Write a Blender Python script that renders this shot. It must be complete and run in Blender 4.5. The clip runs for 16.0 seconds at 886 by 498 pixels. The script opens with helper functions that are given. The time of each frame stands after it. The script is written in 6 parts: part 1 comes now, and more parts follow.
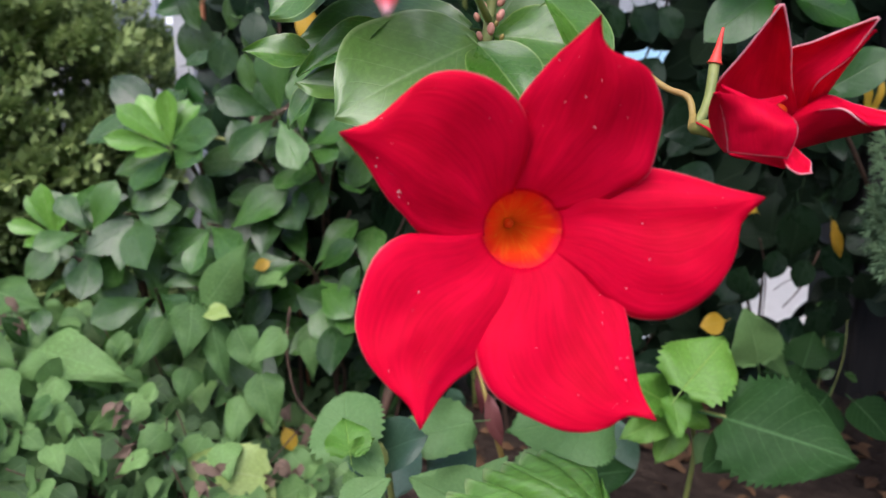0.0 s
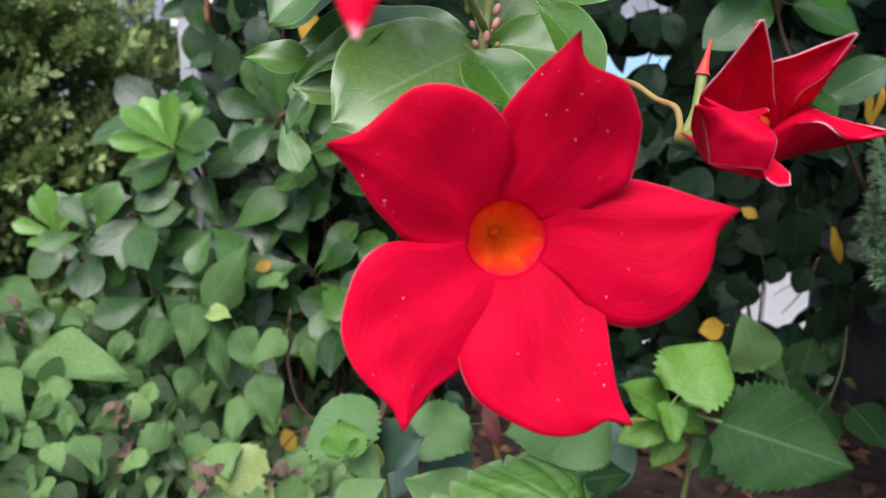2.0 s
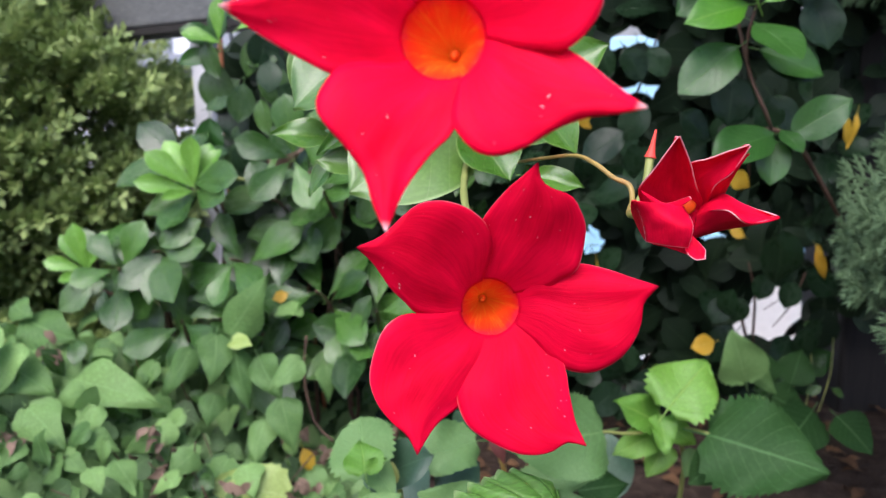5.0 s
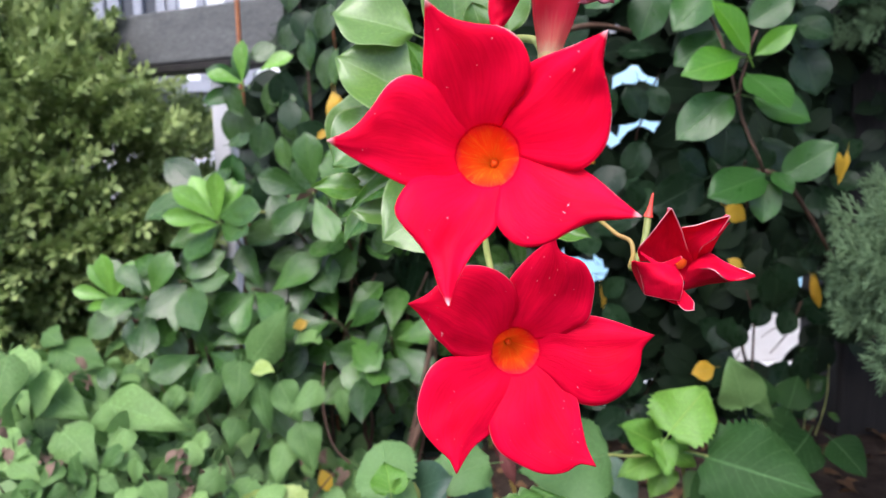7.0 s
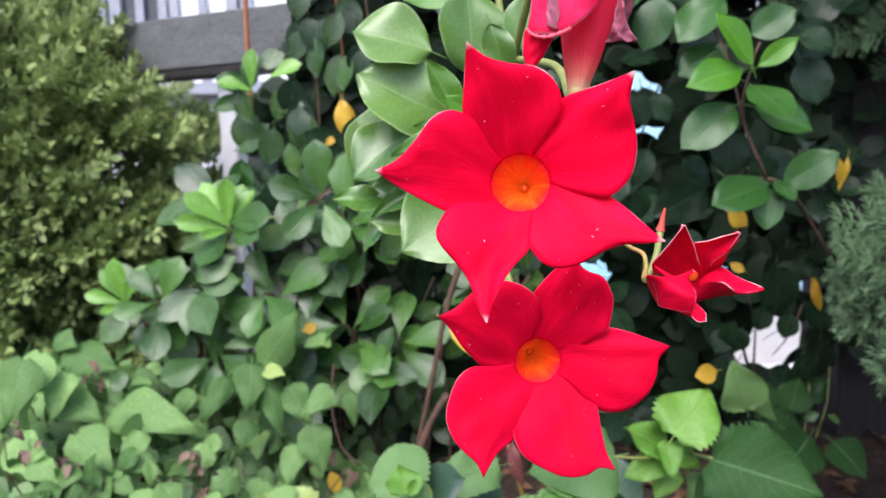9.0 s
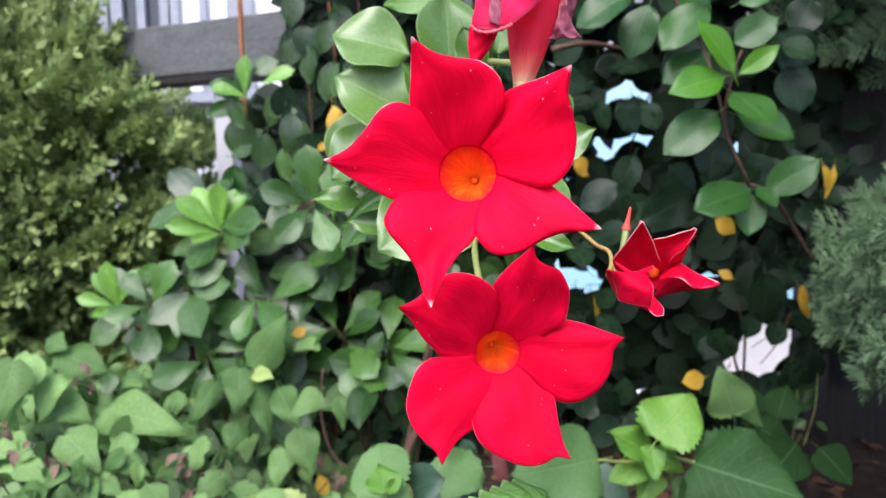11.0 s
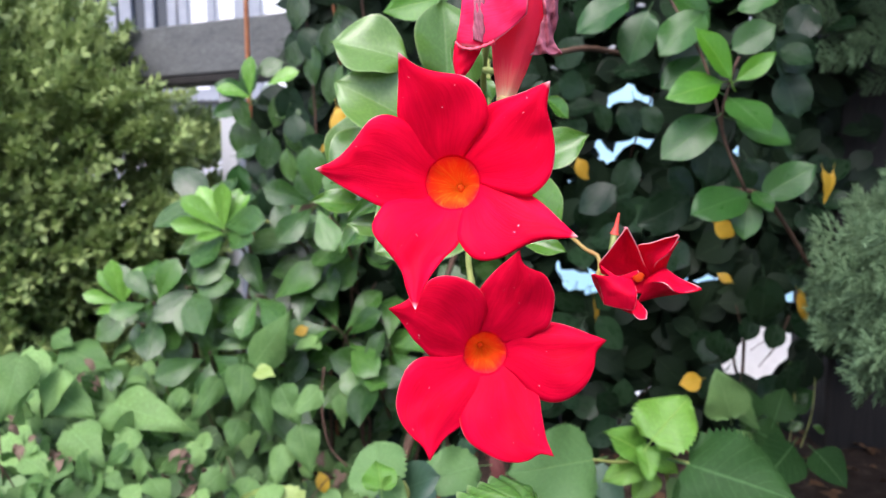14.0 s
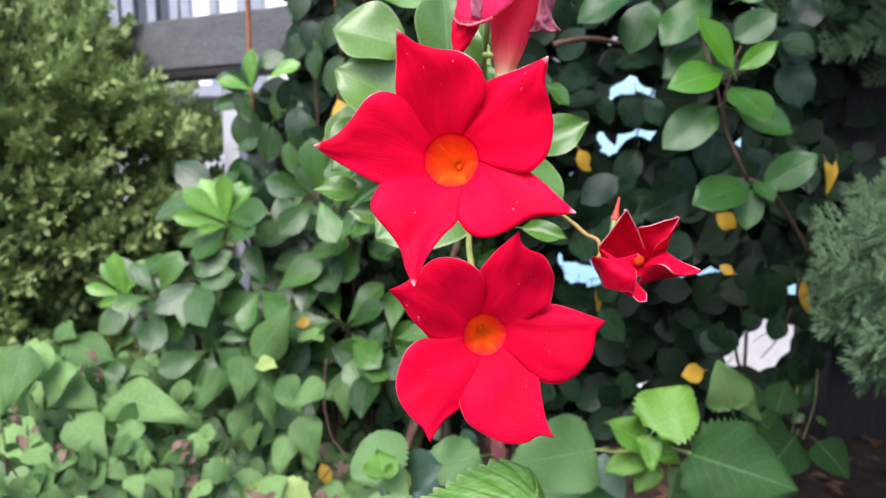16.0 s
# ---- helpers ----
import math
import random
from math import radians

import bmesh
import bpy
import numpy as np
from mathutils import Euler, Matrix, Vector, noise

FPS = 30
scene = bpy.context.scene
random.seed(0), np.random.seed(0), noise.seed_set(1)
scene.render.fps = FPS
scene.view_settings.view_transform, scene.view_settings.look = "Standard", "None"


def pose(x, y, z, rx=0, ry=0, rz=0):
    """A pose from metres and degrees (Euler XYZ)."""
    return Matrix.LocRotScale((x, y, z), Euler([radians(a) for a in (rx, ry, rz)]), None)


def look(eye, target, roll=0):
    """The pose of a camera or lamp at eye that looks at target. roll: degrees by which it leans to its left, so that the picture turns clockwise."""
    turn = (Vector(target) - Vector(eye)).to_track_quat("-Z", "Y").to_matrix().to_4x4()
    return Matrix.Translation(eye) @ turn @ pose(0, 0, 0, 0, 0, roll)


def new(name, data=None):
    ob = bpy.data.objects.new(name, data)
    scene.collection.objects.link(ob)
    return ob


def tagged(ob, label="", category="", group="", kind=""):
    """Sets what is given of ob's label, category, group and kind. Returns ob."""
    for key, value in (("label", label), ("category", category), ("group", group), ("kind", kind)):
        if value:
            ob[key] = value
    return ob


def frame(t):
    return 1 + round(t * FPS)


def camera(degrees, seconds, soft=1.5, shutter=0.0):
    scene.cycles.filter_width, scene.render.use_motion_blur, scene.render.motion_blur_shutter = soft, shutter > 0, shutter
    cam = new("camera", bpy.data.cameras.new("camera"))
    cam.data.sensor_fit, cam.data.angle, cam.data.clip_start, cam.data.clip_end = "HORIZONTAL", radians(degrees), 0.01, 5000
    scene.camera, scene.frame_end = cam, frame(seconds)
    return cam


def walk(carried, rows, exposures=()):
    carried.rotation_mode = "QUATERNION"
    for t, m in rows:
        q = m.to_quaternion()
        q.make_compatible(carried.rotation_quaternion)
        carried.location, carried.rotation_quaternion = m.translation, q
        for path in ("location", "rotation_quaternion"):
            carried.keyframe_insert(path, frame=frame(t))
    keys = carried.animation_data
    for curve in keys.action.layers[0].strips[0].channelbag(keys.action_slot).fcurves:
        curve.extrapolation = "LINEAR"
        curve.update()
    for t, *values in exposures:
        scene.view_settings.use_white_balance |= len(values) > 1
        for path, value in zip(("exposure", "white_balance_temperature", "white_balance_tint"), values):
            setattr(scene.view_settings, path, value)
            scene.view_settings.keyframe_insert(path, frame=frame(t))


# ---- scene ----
EXPO = 1.13
KELVIN = 5860
cam = camera(61.97, 16.0, 1.25)
cam.data.dof.use_dof = True
cam.data.dof.focus_distance = 0.26
cam.data.dof.aperture_fstop = 18.0
ROWS = [
    (0.0, 0.0000, 0.0000, 0.4400, 80.00, -0.00, 0.00),
    (0.5, 0.0078, 0.0014, 0.4407, 79.78, 0.01, 0.52),
    (1.0, 0.0073, -0.0004, 0.4471, 79.75, 0.06, 0.66),
    (1.5, 0.0012, -0.0025, 0.4426, 80.05, -0.28, 0.42),
    (2.0, 0.0044, -0.0041, 0.4420, 80.16, -0.44, 0.38),
    (2.5, 0.0152, -0.0061, 0.4449, 80.02, -0.28, 0.67),
    (3.0, 0.0178, -0.0120, 0.4479, 80.08, -0.15, 0.54),
    (5.5, 0.0057, -0.0716, 0.4755, 81.70, 1.21, 0.68),
    (6.0, 0.0060, -0.0823, 0.4811, 82.24, 1.13, 0.74),
    (6.5, 0.0013, -0.0963, 0.4841, 82.73, 1.11, 0.93),
    (7.0, -0.0036, -0.1071, 0.4890, 82.86, 1.15, 0.88),
    (7.5, -0.0017, -0.1115, 0.4895, 83.15, 1.20, 1.21),
    (8.0, -0.0254, -0.1188, 0.4999, 82.74, 1.13, 0.50),
    (8.5, -0.0211, -0.1201, 0.4942, 82.99, 1.09, 0.55),
    (9.0, -0.0143, -0.1227, 0.4970, 82.92, 1.15, 0.80),
    (9.5, -0.0003, -0.1256, 0.4956, 83.17, 1.22, 1.06),
    (12.0, 0.0025, -0.1336, 0.4900, 83.74, 0.57, 0.85),
    (12.5, 0.0042, -0.1353, 0.4914, 83.59, 0.54, 0.98),
    (13.0, 0.0072, -0.1370, 0.4915, 83.62, 0.63, 1.24),
    (13.5, 0.0082, -0.1393, 0.4942, 83.59, 0.62, 1.41),
    (14.0, 0.0083, -0.1417, 0.4939, 83.68, 0.33, 1.40),
    (14.5, 0.0110, -0.1404, 0.4924, 83.74, 0.25, 1.43),
    (15.0, 0.0073, -0.1431, 0.4903, 83.67, 0.26, 1.42),
    (15.5, 0.0086, -0.1443, 0.4890, 83.54, 0.34, 1.51),
    (16.0, 0.0096, -0.1425, 0.4880, 83.38, 0.45, 1.60),
]
walk(cam, [(t, pose(x, y, z, rx, ry, rz)) for t, x, y, z, rx, ry, rz in ROWS], [(0.0, EXPO - 0.48, KELVIN, 17), (3.0, EXPO - 0.36, KELVIN, 17), (5.5, EXPO - 0.12, KELVIN, 17), (9.0, EXPO, KELVIN, 17), (16.0, EXPO, KELVIN, 17)])

# world and light: a bright overcast sky with a weak, wide sun
world = bpy.data.worlds.new("sky")
scene.world = world
world.use_nodes = True
wn = world.node_tree.nodes
sky = wn.new("ShaderNodeTexSky")
sky.sky_type = "NISHITA"
sky.sun_disc = False
sky.sun_elevation = radians(52)
sky.sun_rotation = radians(200)
sky.air_density = 1.0
sky.dust_density = 4.0
wn["Background"].inputs["Strength"].default_value = 0.15
world.node_tree.links.new(sky.outputs[0], wn["Background"].inputs[0])
sun = new("sun", bpy.data.lights.new("sun", "SUN"))
sun.data.energy = 1.5
sun.data.angle = radians(50)
sun.data.color = (1.0, 0.95, 0.88)
sun.matrix_world = look((-0.7, -2.3, 3.1), (0, 0, 0))


# ---- materials ----
def material(name, rough=0.5, spec=0.5, metal=0.0):
    m = bpy.data.materials.new(name)
    m.use_nodes = True
    b = m.node_tree.nodes["Principled BSDF"]
    b.inputs["Roughness"].default_value = rough
    b.inputs["Specular IOR Level"].default_value = spec
    b.inputs["Metallic"].default_value = metal
    return m, m.node_tree.nodes, m.node_tree.links, b


def ramp(nodes, stops):
    r = nodes.new("ShaderNodeValToRGB")
    e = r.color_ramp.elements
    while len(e) < len(stops):
        e.new(0.5)
    for k, (p, c) in zip(e, stops):
        k.position, k.color = p, (*c, 1)
    return r


def noise_tex(nodes, links, scale, detail=4.0, coord="Object", rough=0.55, stretch=None):
    tc = nodes.new("ShaderNodeTexCoord")
    n = nodes.new("ShaderNodeTexNoise")
    n.inputs["Scale"].default_value, n.inputs["Detail"].default_value, n.inputs["Roughness"].default_value = scale, detail, rough
    if stretch:
        mp = nodes.new("ShaderNodeMapping")
        mp.inputs["Scale"].default_value = stretch
        links.new(tc.outputs[coord], mp.inputs[0])
        links.new(mp.outputs[0], n.inputs["Vector"])
    else:
        links.new(tc.outputs[coord], n.inputs["Vector"])
    return n


def math_node(nodes, links, op, a, b=0.0, clamp=False):
    n = nodes.new("ShaderNodeMath")
    n.operation, n.use_clamp = op, clamp
    for k, v in enumerate((a, b)):
        if isinstance(v, (int, float)):
            n.inputs[k].default_value = v
        else:
            links.new(v, n.inputs[k])
    return n.outputs[0]


def mix_color(nodes, links, fac, a, b, blend="MIX"):
    n = nodes.new("ShaderNodeMix")
    n.data_type, n.blend_type = "RGBA", blend
    for k, v in ((0, fac), (6, a), (7, b)):
        if isinstance(v, (int, float)):
            n.inputs[k].default_value = v
        elif isinstance(v, tuple):
            n.inputs[k].default_value = (*v, 1)
        else:
            links.new(v, n.inputs[k])
    return n.outputs[2]


def bump(nodes, links, height, strength, distance, bsdf):
    n = nodes.new("ShaderNodeBump")
    n.inputs["Strength"].default_value, n.inputs["Distance"].default_value = strength, distance
    links.new(height, n.inputs["Height"])
    links.new(n.outputs[0], bsdf.inputs["Normal"])
    return n


def see_through(m, nodes, links, bsdf, color, amount):
    """Lets some of the light pass through a thin leaf or petal."""
    tr = nodes.new("ShaderNodeBsdfTranslucent")
    mx = nodes.new("ShaderNodeMixShader")
    mx.inputs[0].default_value = amount
    links.new(color, tr.inputs[0])
    links.new(bsdf.outputs[0], mx.inputs[1])
    links.new(tr.outputs[0], mx.inputs[2])
    links.new(mx.outputs[0], nodes["Material Output"].inputs[0])


def leaf_material(name, dark, light, vein, rough=0.35, island=False, veins=7.0, through_amount=0.22, spec=0.5, vein_strength=0.5, vein_bump=0.3, spots=0.35, margin=0.0, wax=0.0):
    """A green leaf: midrib and side veins along its UV, blotches, and each leaf of a tone of its own."""
    m, nodes, links, b = material(name, rough, spec)
    b.inputs["Coat Weight"].default_value, b.inputs["Coat Roughness"].default_value = wax, 0.16
    if island:
        rnd = nodes.new("ShaderNodeNewGeometry").outputs["Random Per Island"]
    else:
        rnd = nodes.new("ShaderNodeObjectInfo").outputs["Random"]
    tone = ramp(nodes, [(0.0, dark), (1.0, light)])
    blot = noise_tex(nodes, links, 3.0, 5.0, "UV")
    f = math_node(nodes, links, "ADD", math_node(nodes, links, "MULTIPLY", rnd, 0.75), math_node(nodes, links, "MULTIPLY", blot.outputs[0], 0.35), True)
    links.new(f, tone.inputs[0])
    uv = nodes.new("ShaderNodeUVMap")
    sep = nodes.new("ShaderNodeSeparateXYZ")
    links.new(uv.outputs[0], sep.inputs[0])
    side = math_node(nodes, links, "ABSOLUTE", math_node(nodes, links, "SUBTRACT", sep.outputs[0], 0.5))
    mid = math_node(nodes, links, "SUBTRACT", 1.0, math_node(nodes, links, "MULTIPLY", side, 44.0), True)
    slant = math_node(nodes, links, "SUBTRACT", sep.outputs[1], math_node(nodes, links, "MULTIPLY", side, 0.7))
    wave = math_node(nodes, links, "ABSOLUTE", math_node(nodes, links, "SINE", math_node(nodes, links, "MULTIPLY", slant, veins * 3.1416)))
    vn = math_node(nodes, links, "SUBTRACT", 1.0, math_node(nodes, links, "MULTIPLY", wave, 7.0), True)
    lines = math_node(nodes, links, "MAXIMUM", mid, math_node(nodes, links, "MULTIPLY", vn, 0.45))
    col = mix_color(nodes, links, math_node(nodes, links, "MULTIPLY", lines, vein_strength), tone.outputs[0], vein)
    if margin:
        rim = math_node(nodes, links, "MULTIPLY", math_node(nodes, links, "SUBTRACT", side, 0.465), 28.0, True)
        col = mix_color(nodes, links, math_node(nodes, links, "MULTIPLY", rim, margin), col, vein)
    fine = noise_tex(nodes, links, 22.0, 4.0, "UV")
    speck = ramp(nodes, [(0.45, (0.55, 0.55, 0.5)), (0.62, (1, 1, 1))])
    links.new(fine.outputs[0], speck.inputs[0])
    col = mix_color(nodes, links, spots, col, speck.outputs[0], "MULTIPLY")
    links.new(col, b.inputs["Base Color"])
    rr = math_node(nodes, links, "ADD", rough - 0.12, math_node(nodes, links, "MULTIPLY", blot.outputs[0], 0.26))
    links.new(rr, b.inputs["Roughness"])
    h = math_node(nodes, links, "ADD", math_node(nodes, links, "MULTIPLY", lines, -1.0), math_node(nodes, links, "MULTIPLY", fine.outputs[0], 0.5))
    bump(nodes, links, h, vein_bump, 0.002, b)
    see_through(m, nodes, links, b, col, through_amount)
    return m


def petal_material(name, deep, bright, pale, thin=0.3, scorch=0.6, rim_from=0.962, rim_start=0.55, tip=None, ragged=0.0):
    """Red velvet petal: streaks from the throat outwards, a paler dry rim along the edge."""
    m, nodes, links, b = material(name, 0.5, 0.05)
    uv = nodes.new("ShaderNodeUVMap")
    sep = nodes.new("ShaderNodeSeparateXYZ")
    links.new(uv.outputs[0], sep.inputs[0])
    streak = noise_tex(nodes, links, 5.0, 5.0, "UV", 0.6, (9.0, 0.8, 1.0))
    cloud = noise_tex(nodes, links, 2.2, 3.0, "UV")
    f = math_node(nodes, links, "ADD", math_node(nodes, links, "MULTIPLY", streak.outputs[0], 0.38), math_node(nodes, links, "MULTIPLY", cloud.outputs[0], 0.77))
    tone = ramp(nodes, [(0.38, deep), (0.72, bright)])
    links.new(f, tone.inputs[0])
    edge = math_node(nodes, links, "MULTIPLY", math_node(nodes, links, "ABSOLUTE", math_node(nodes, links, "SUBTRACT", sep.outputs[0], 0.5)), 2.0)
    rim = ramp(nodes, [(rim_from, (0, 0, 0)), (1.0, (1, 1, 1))])
    rag = noise_tex(nodes, links, 14.0, 3.0, "UV")
    patch = noise_tex(nodes, links, 5.0, 2.0, "UV")
    links.new(math_node(nodes, links, "ADD", edge, math_node(nodes, links, "MULTIPLY", math_node(nodes, links, "SUBTRACT", patch.outputs[0], 0.47), ragged)), rim.inputs[0])
    rimf = math_node(nodes, links, "MULTIPLY", rim.outputs[0], math_node(nodes, links, "MULTIPLY", rag.outputs[0], 2.4 if scorch > 0.7 else 1.4), True)
    outer = ramp(nodes, [(rim_start, (0, 0, 0)), (rim_start + 0.12, (1, 1, 1))])
    links.new(sep.outputs[1], outer.inputs[0])
    rimf = math_node(nodes, links, "MULTIPLY", rimf, outer.outputs[0])
    tipn = ramp(nodes, [(0.955, (0, 0, 0)), (0.995, (1, 1, 1))])
    links.new(sep.outputs[1], tipn.inputs[0])
    col = mix_color(nodes, links, rimf, tone.outputs[0], pale)
    col = mix_color(nodes, links, math_node(nodes, links, "MULTIPLY", tipn.outputs[0], scorch), col, tip or pale)
    links.new(col, b.inputs["Base Color"])
    h = math_node(nodes, links, "ADD", streak.outputs[0], math_node(nodes, links, "MULTIPLY", cloud.outputs[0], 0.8))
    bump(nodes, links, h, 0.22, 0.001, b)
    see_through(m, nodes, links, b, col, thin)
    return m


def plain(name, stops, scale, rough=0.6, bump_s=0.3, bump_d=0.004, coord="Object", stretch=None, detail=6.0, spec=0.4):
    """A surface of two or more tones in noise of that scale, with relief."""
    m, nodes, links, b = material(name, rough, spec)
    n = noise_tex(nodes, links, scale, detail, coord, 0.6, stretch)
    big = noise_tex(nodes, links, scale * 0.17, 3.0, coord, 0.5, stretch)
    f = math_node(nodes, links, "ADD", math_node(nodes, links, "MULTIPLY", n.outputs[0], 0.6), math_node(nodes, links, "MULTIPLY", big.outputs[0], 0.4))
    r = ramp(nodes, stops)
    links.new(f, r.inputs[0])
    links.new(r.outputs[0], b.inputs["Base Color"])
    bump(nodes, links, n.outputs[0], bump_s, bump_d, b)
    return m


RED = petal_material("red petal", (0.66, 0.0014, 0.021), (0.97, 0.0030, 0.050), (0.92, 0.30, 0.33), 0.24, 0.65, 0.976, tip=(0.16, 0.004, 0.016))
RED_TIPPED = petal_material("red petal with pale tips", (0.72, 0.0014, 0.022), (0.98, 0.0034, 0.052), (0.90, 0.7, 0.7), 0.26, 0.75, 0.985, 0.70, ragged=0.20)
RED_DARK = petal_material("crimson petal", (0.62, 0.002, 0.024), (0.90, 0.005, 0.050), (0.90, 0.42, 0.46), 0.25, 0.8, 0.965, 0.25, ragged=0.06)
CRIMSON = petal_material("plain crimson petal", (0.60, 0.0020, 0.024), (0.88, 0.005, 0.050), (0.86, 0.26, 0.32), 0.25, 0.0, 0.99, 1.4)
WILTED = petal_material("wilted petal", (0.82, 0.008, 0.07), (0.95, 0.055, 0.19), (0.86, 0.50, 0.54), 0.45, 0.6, 0.93, 0.0)
WILT_TUBE, _n, _l, _b = material("wilted flower tube", 0.5, 0.2)
_uv = _n.new("ShaderNodeUVMap")
_s = _n.new("ShaderNodeSeparateXYZ")
_l.new(_uv.outputs[0], _s.inputs[0])
_k = noise_tex(_n, _l, 6.0, 4.0, "UV", 0.6, (8, 0.6, 1))
_f = math_node(_n, _l, "ADD", _s.outputs[1], math_node(_n, _l, "MULTIPLY", _k.outputs[0], 0.25))
_r = ramp(_n, [(0.16, (0.86, 0.62, 0.38)), (0.30, (0.90, 0.26, 0.20)), (0.48, (0.90, 0.05, 0.10)), (1.0, (0.88, 0.02, 0.09))])
_l.new(_f, _r.inputs[0])
_l.new(_r.outputs[0], _b.inputs["Base Color"])
bump(_n, _l, _k.outputs[0], 0.3, 0.001, _b)
see_through(WILT_TUBE, _n, _l, _b, _r.outputs[0], 0.5)
TUBE = plain("flower tube", [(0.3, (0.62, 0.10, 0.09)), (0.7, (0.72, 0.02, 0.05))], 30.0, 0.5, 0.2, 0.001, stretch=(6, 6, 0.6))
WILT_EDGE = plain("pale wilted edge", [(0.3, (0.66, 0.02, 0.06)), (0.7, (0.84, 0.14, 0.20))], 220.0, 0.5, 0.4, 0.001)
STIGMA_DEEP = plain("orange heart", [(0.3, (0.86, 0.060, 0.004)), (0.7, (0.95, 0.13, 0.006))], 160.0, 0.5, 0.2, 0.001)
DRY = plain("dry petal edge", [(0.3, (0.16, 0.05, 0.07)), (0.7, (0.50, 0.14, 0.20))], 160.0, 0.8, 0.5, 0.002)
BUDPINK = plain("pink bract", [(0.3, (0.46, 0.17, 0.11)), (0.7, (0.62, 0.30, 0.22))], 150.0, 0.5, 0.3, 0.001)
BUDRED = plain("bud skin", [(0.3, (0.70, 0.04, 0.03)), (0.7, (0.80, 0.10, 0.06))], 90.0, 0.45, 0.2, 0.001)
CALYX = plain("calyx", [(0.3, (0.22, 0.10, 0.04)), (0.7, (0.25, 0.30, 0.06))], 120.0, 0.5, 0.2, 0.001)
PALE_CALYX = plain("pale calyx", [(0.3, (0.52, 0.36, 0.16)), (0.7, (0.46, 0.46, 0.18))], 120.0, 0.5, 0.2, 0.001)
PINKSTALK = plain("ruddy stalk", [(0.3, (0.34, 0.16, 0.05)), (0.7, (0.36, 0.32, 0.08))], 60.0, 0.5, 0.2, 0.001)
STALK = plain("green stalk", [(0.3, (0.16, 0.20, 0.05)), (0.7, (0.32, 0.34, 0.10))], 90.0, 0.5, 0.3, 0.001)
TWIG = plain("brown twig", [(0.3, (0.040, 0.024, 0.017)), (0.7, (0.13, 0.072, 0.046))], 120.0, 0.75, 0.5, 0.002)
RUST = plain("rusty rod", [(0.3, (0.20, 0.07, 0.03)), (0.7, (0.36, 0.15, 0.07))], 90.0, 0.8, 0.4, 0.002)
STIGMA = plain("orange stigma", [(0.3, (0.92, 0.13, 0.006)), (0.7, (0.98, 0.22, 0.010))], 200.0, 0.5, 0.2, 0.001)
SPECK = plain("pollen dust", [(0.3, (0.75, 0.55, 0.55)), (0.7, (0.9, 0.8, 0.78))], 300.0, 0.9, 0.1, 0.001)
L_VINE = leaf_material("vine leaf", (0.070, 0.170, 0.026), (0.150, 0.280, 0.052), (0.42, 0.56, 0.24), 0.34, veins=6, spec=0.6, through_amount=0.22, vein_strength=0.24, vein_bump=0.15, margin=0.7, wax=0.3)
L_VINE_YOUNG = leaf_material("young vine leaf", (0.050, 0.150, 0.016), (0.110, 0.255, 0.030), (0.42, 0.58, 0.18), 0.28, veins=6, through_amount=0.25, margin=0.7, vein_strength=0.3, vein_bump=0.15, wax=0.3)
# Dark green leaf, deepened to put the right side's shade into the colour.
L_SHRUB_SHADE = leaf_material("dark green shrub leaf deepened for shade", (0.007, 0.019, 0.009), (0.022, 0.052, 0.021), (0.10, 0.17, 0.08), 0.28, veins=8, through_amount=0.10, spec=0.22, vein_strength=0.2)
# Shade inside the shrub is put into this darker leaf colour.
L_INNER_SHADE = leaf_material("inner leaf darkened for shade", (0.006, 0.013, 0.007), (0.020, 0.038, 0.018), (0.08, 0.13, 0.06), 0.42, island=True, veins=8, through_amount=0.08, vein_strength=0.3, spec=0.15)
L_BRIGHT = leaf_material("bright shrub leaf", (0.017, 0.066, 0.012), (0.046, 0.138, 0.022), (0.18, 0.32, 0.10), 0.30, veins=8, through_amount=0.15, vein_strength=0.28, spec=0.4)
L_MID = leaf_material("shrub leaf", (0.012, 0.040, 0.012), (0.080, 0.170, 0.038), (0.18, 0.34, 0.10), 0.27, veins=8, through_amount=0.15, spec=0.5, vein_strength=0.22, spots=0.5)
L_WHORL = leaf_material("whorl leaf", (0.016, 0.052, 0.012), (0.085, 0.205, 0.034), (0.28, 0.46, 0.14), 0.27, veins=6, through_amount=0.18, spec=0.45, vein_strength=0.25, spots=0.4)
L_SEED = leaf_material("dry seed husk", (0.12, 0.082, 0.058), (0.25, 0.175, 0.130), (0.26, 0.18, 0.13), 0.8, island=True, veins=4, through_amount=0.1, spec=0.2)
L_ROSETTE = leaf_material("rosette leaf", (0.10, 0.26, 0.03), (0.22, 0.45, 0.07), (0.38, 0.56, 0.2), 0.25, veins=5, through_amount=0.22, vein_strength=0.5)
L_HEART = leaf_material("creeper leaf", (0.032, 0.100, 0.023), (0.305, 0.515, 0.168), (0.34, 0.56, 0.23), 0.48, veins=5, through_amount=0.28, spec=0.2, vein_strength=0.38, vein_bump=0.4, spots=0.5)
# Darker copy of the creeper leaf; its colour holds the shade underneath.
L_HEART_SHADE = leaf_material("creeper under leaf darkened for shade", (0.030, 0.078, 0.025), (0.195, 0.330, 0.118), (0.22, 0.36, 0.15), 0.5, island=True, veins=5, through_amount=0.22, spec=0.3)
L_NETTLE = leaf_material("toothed leaf", (0.100, 0.210, 0.060), (0.170, 0.310, 0.100), (0.24, 0.42, 0.15), 0.5, veins=8, through_amount=0.22, spec=0.35, vein_bump=0.5, vein_strength=0.45, spots=0.25)
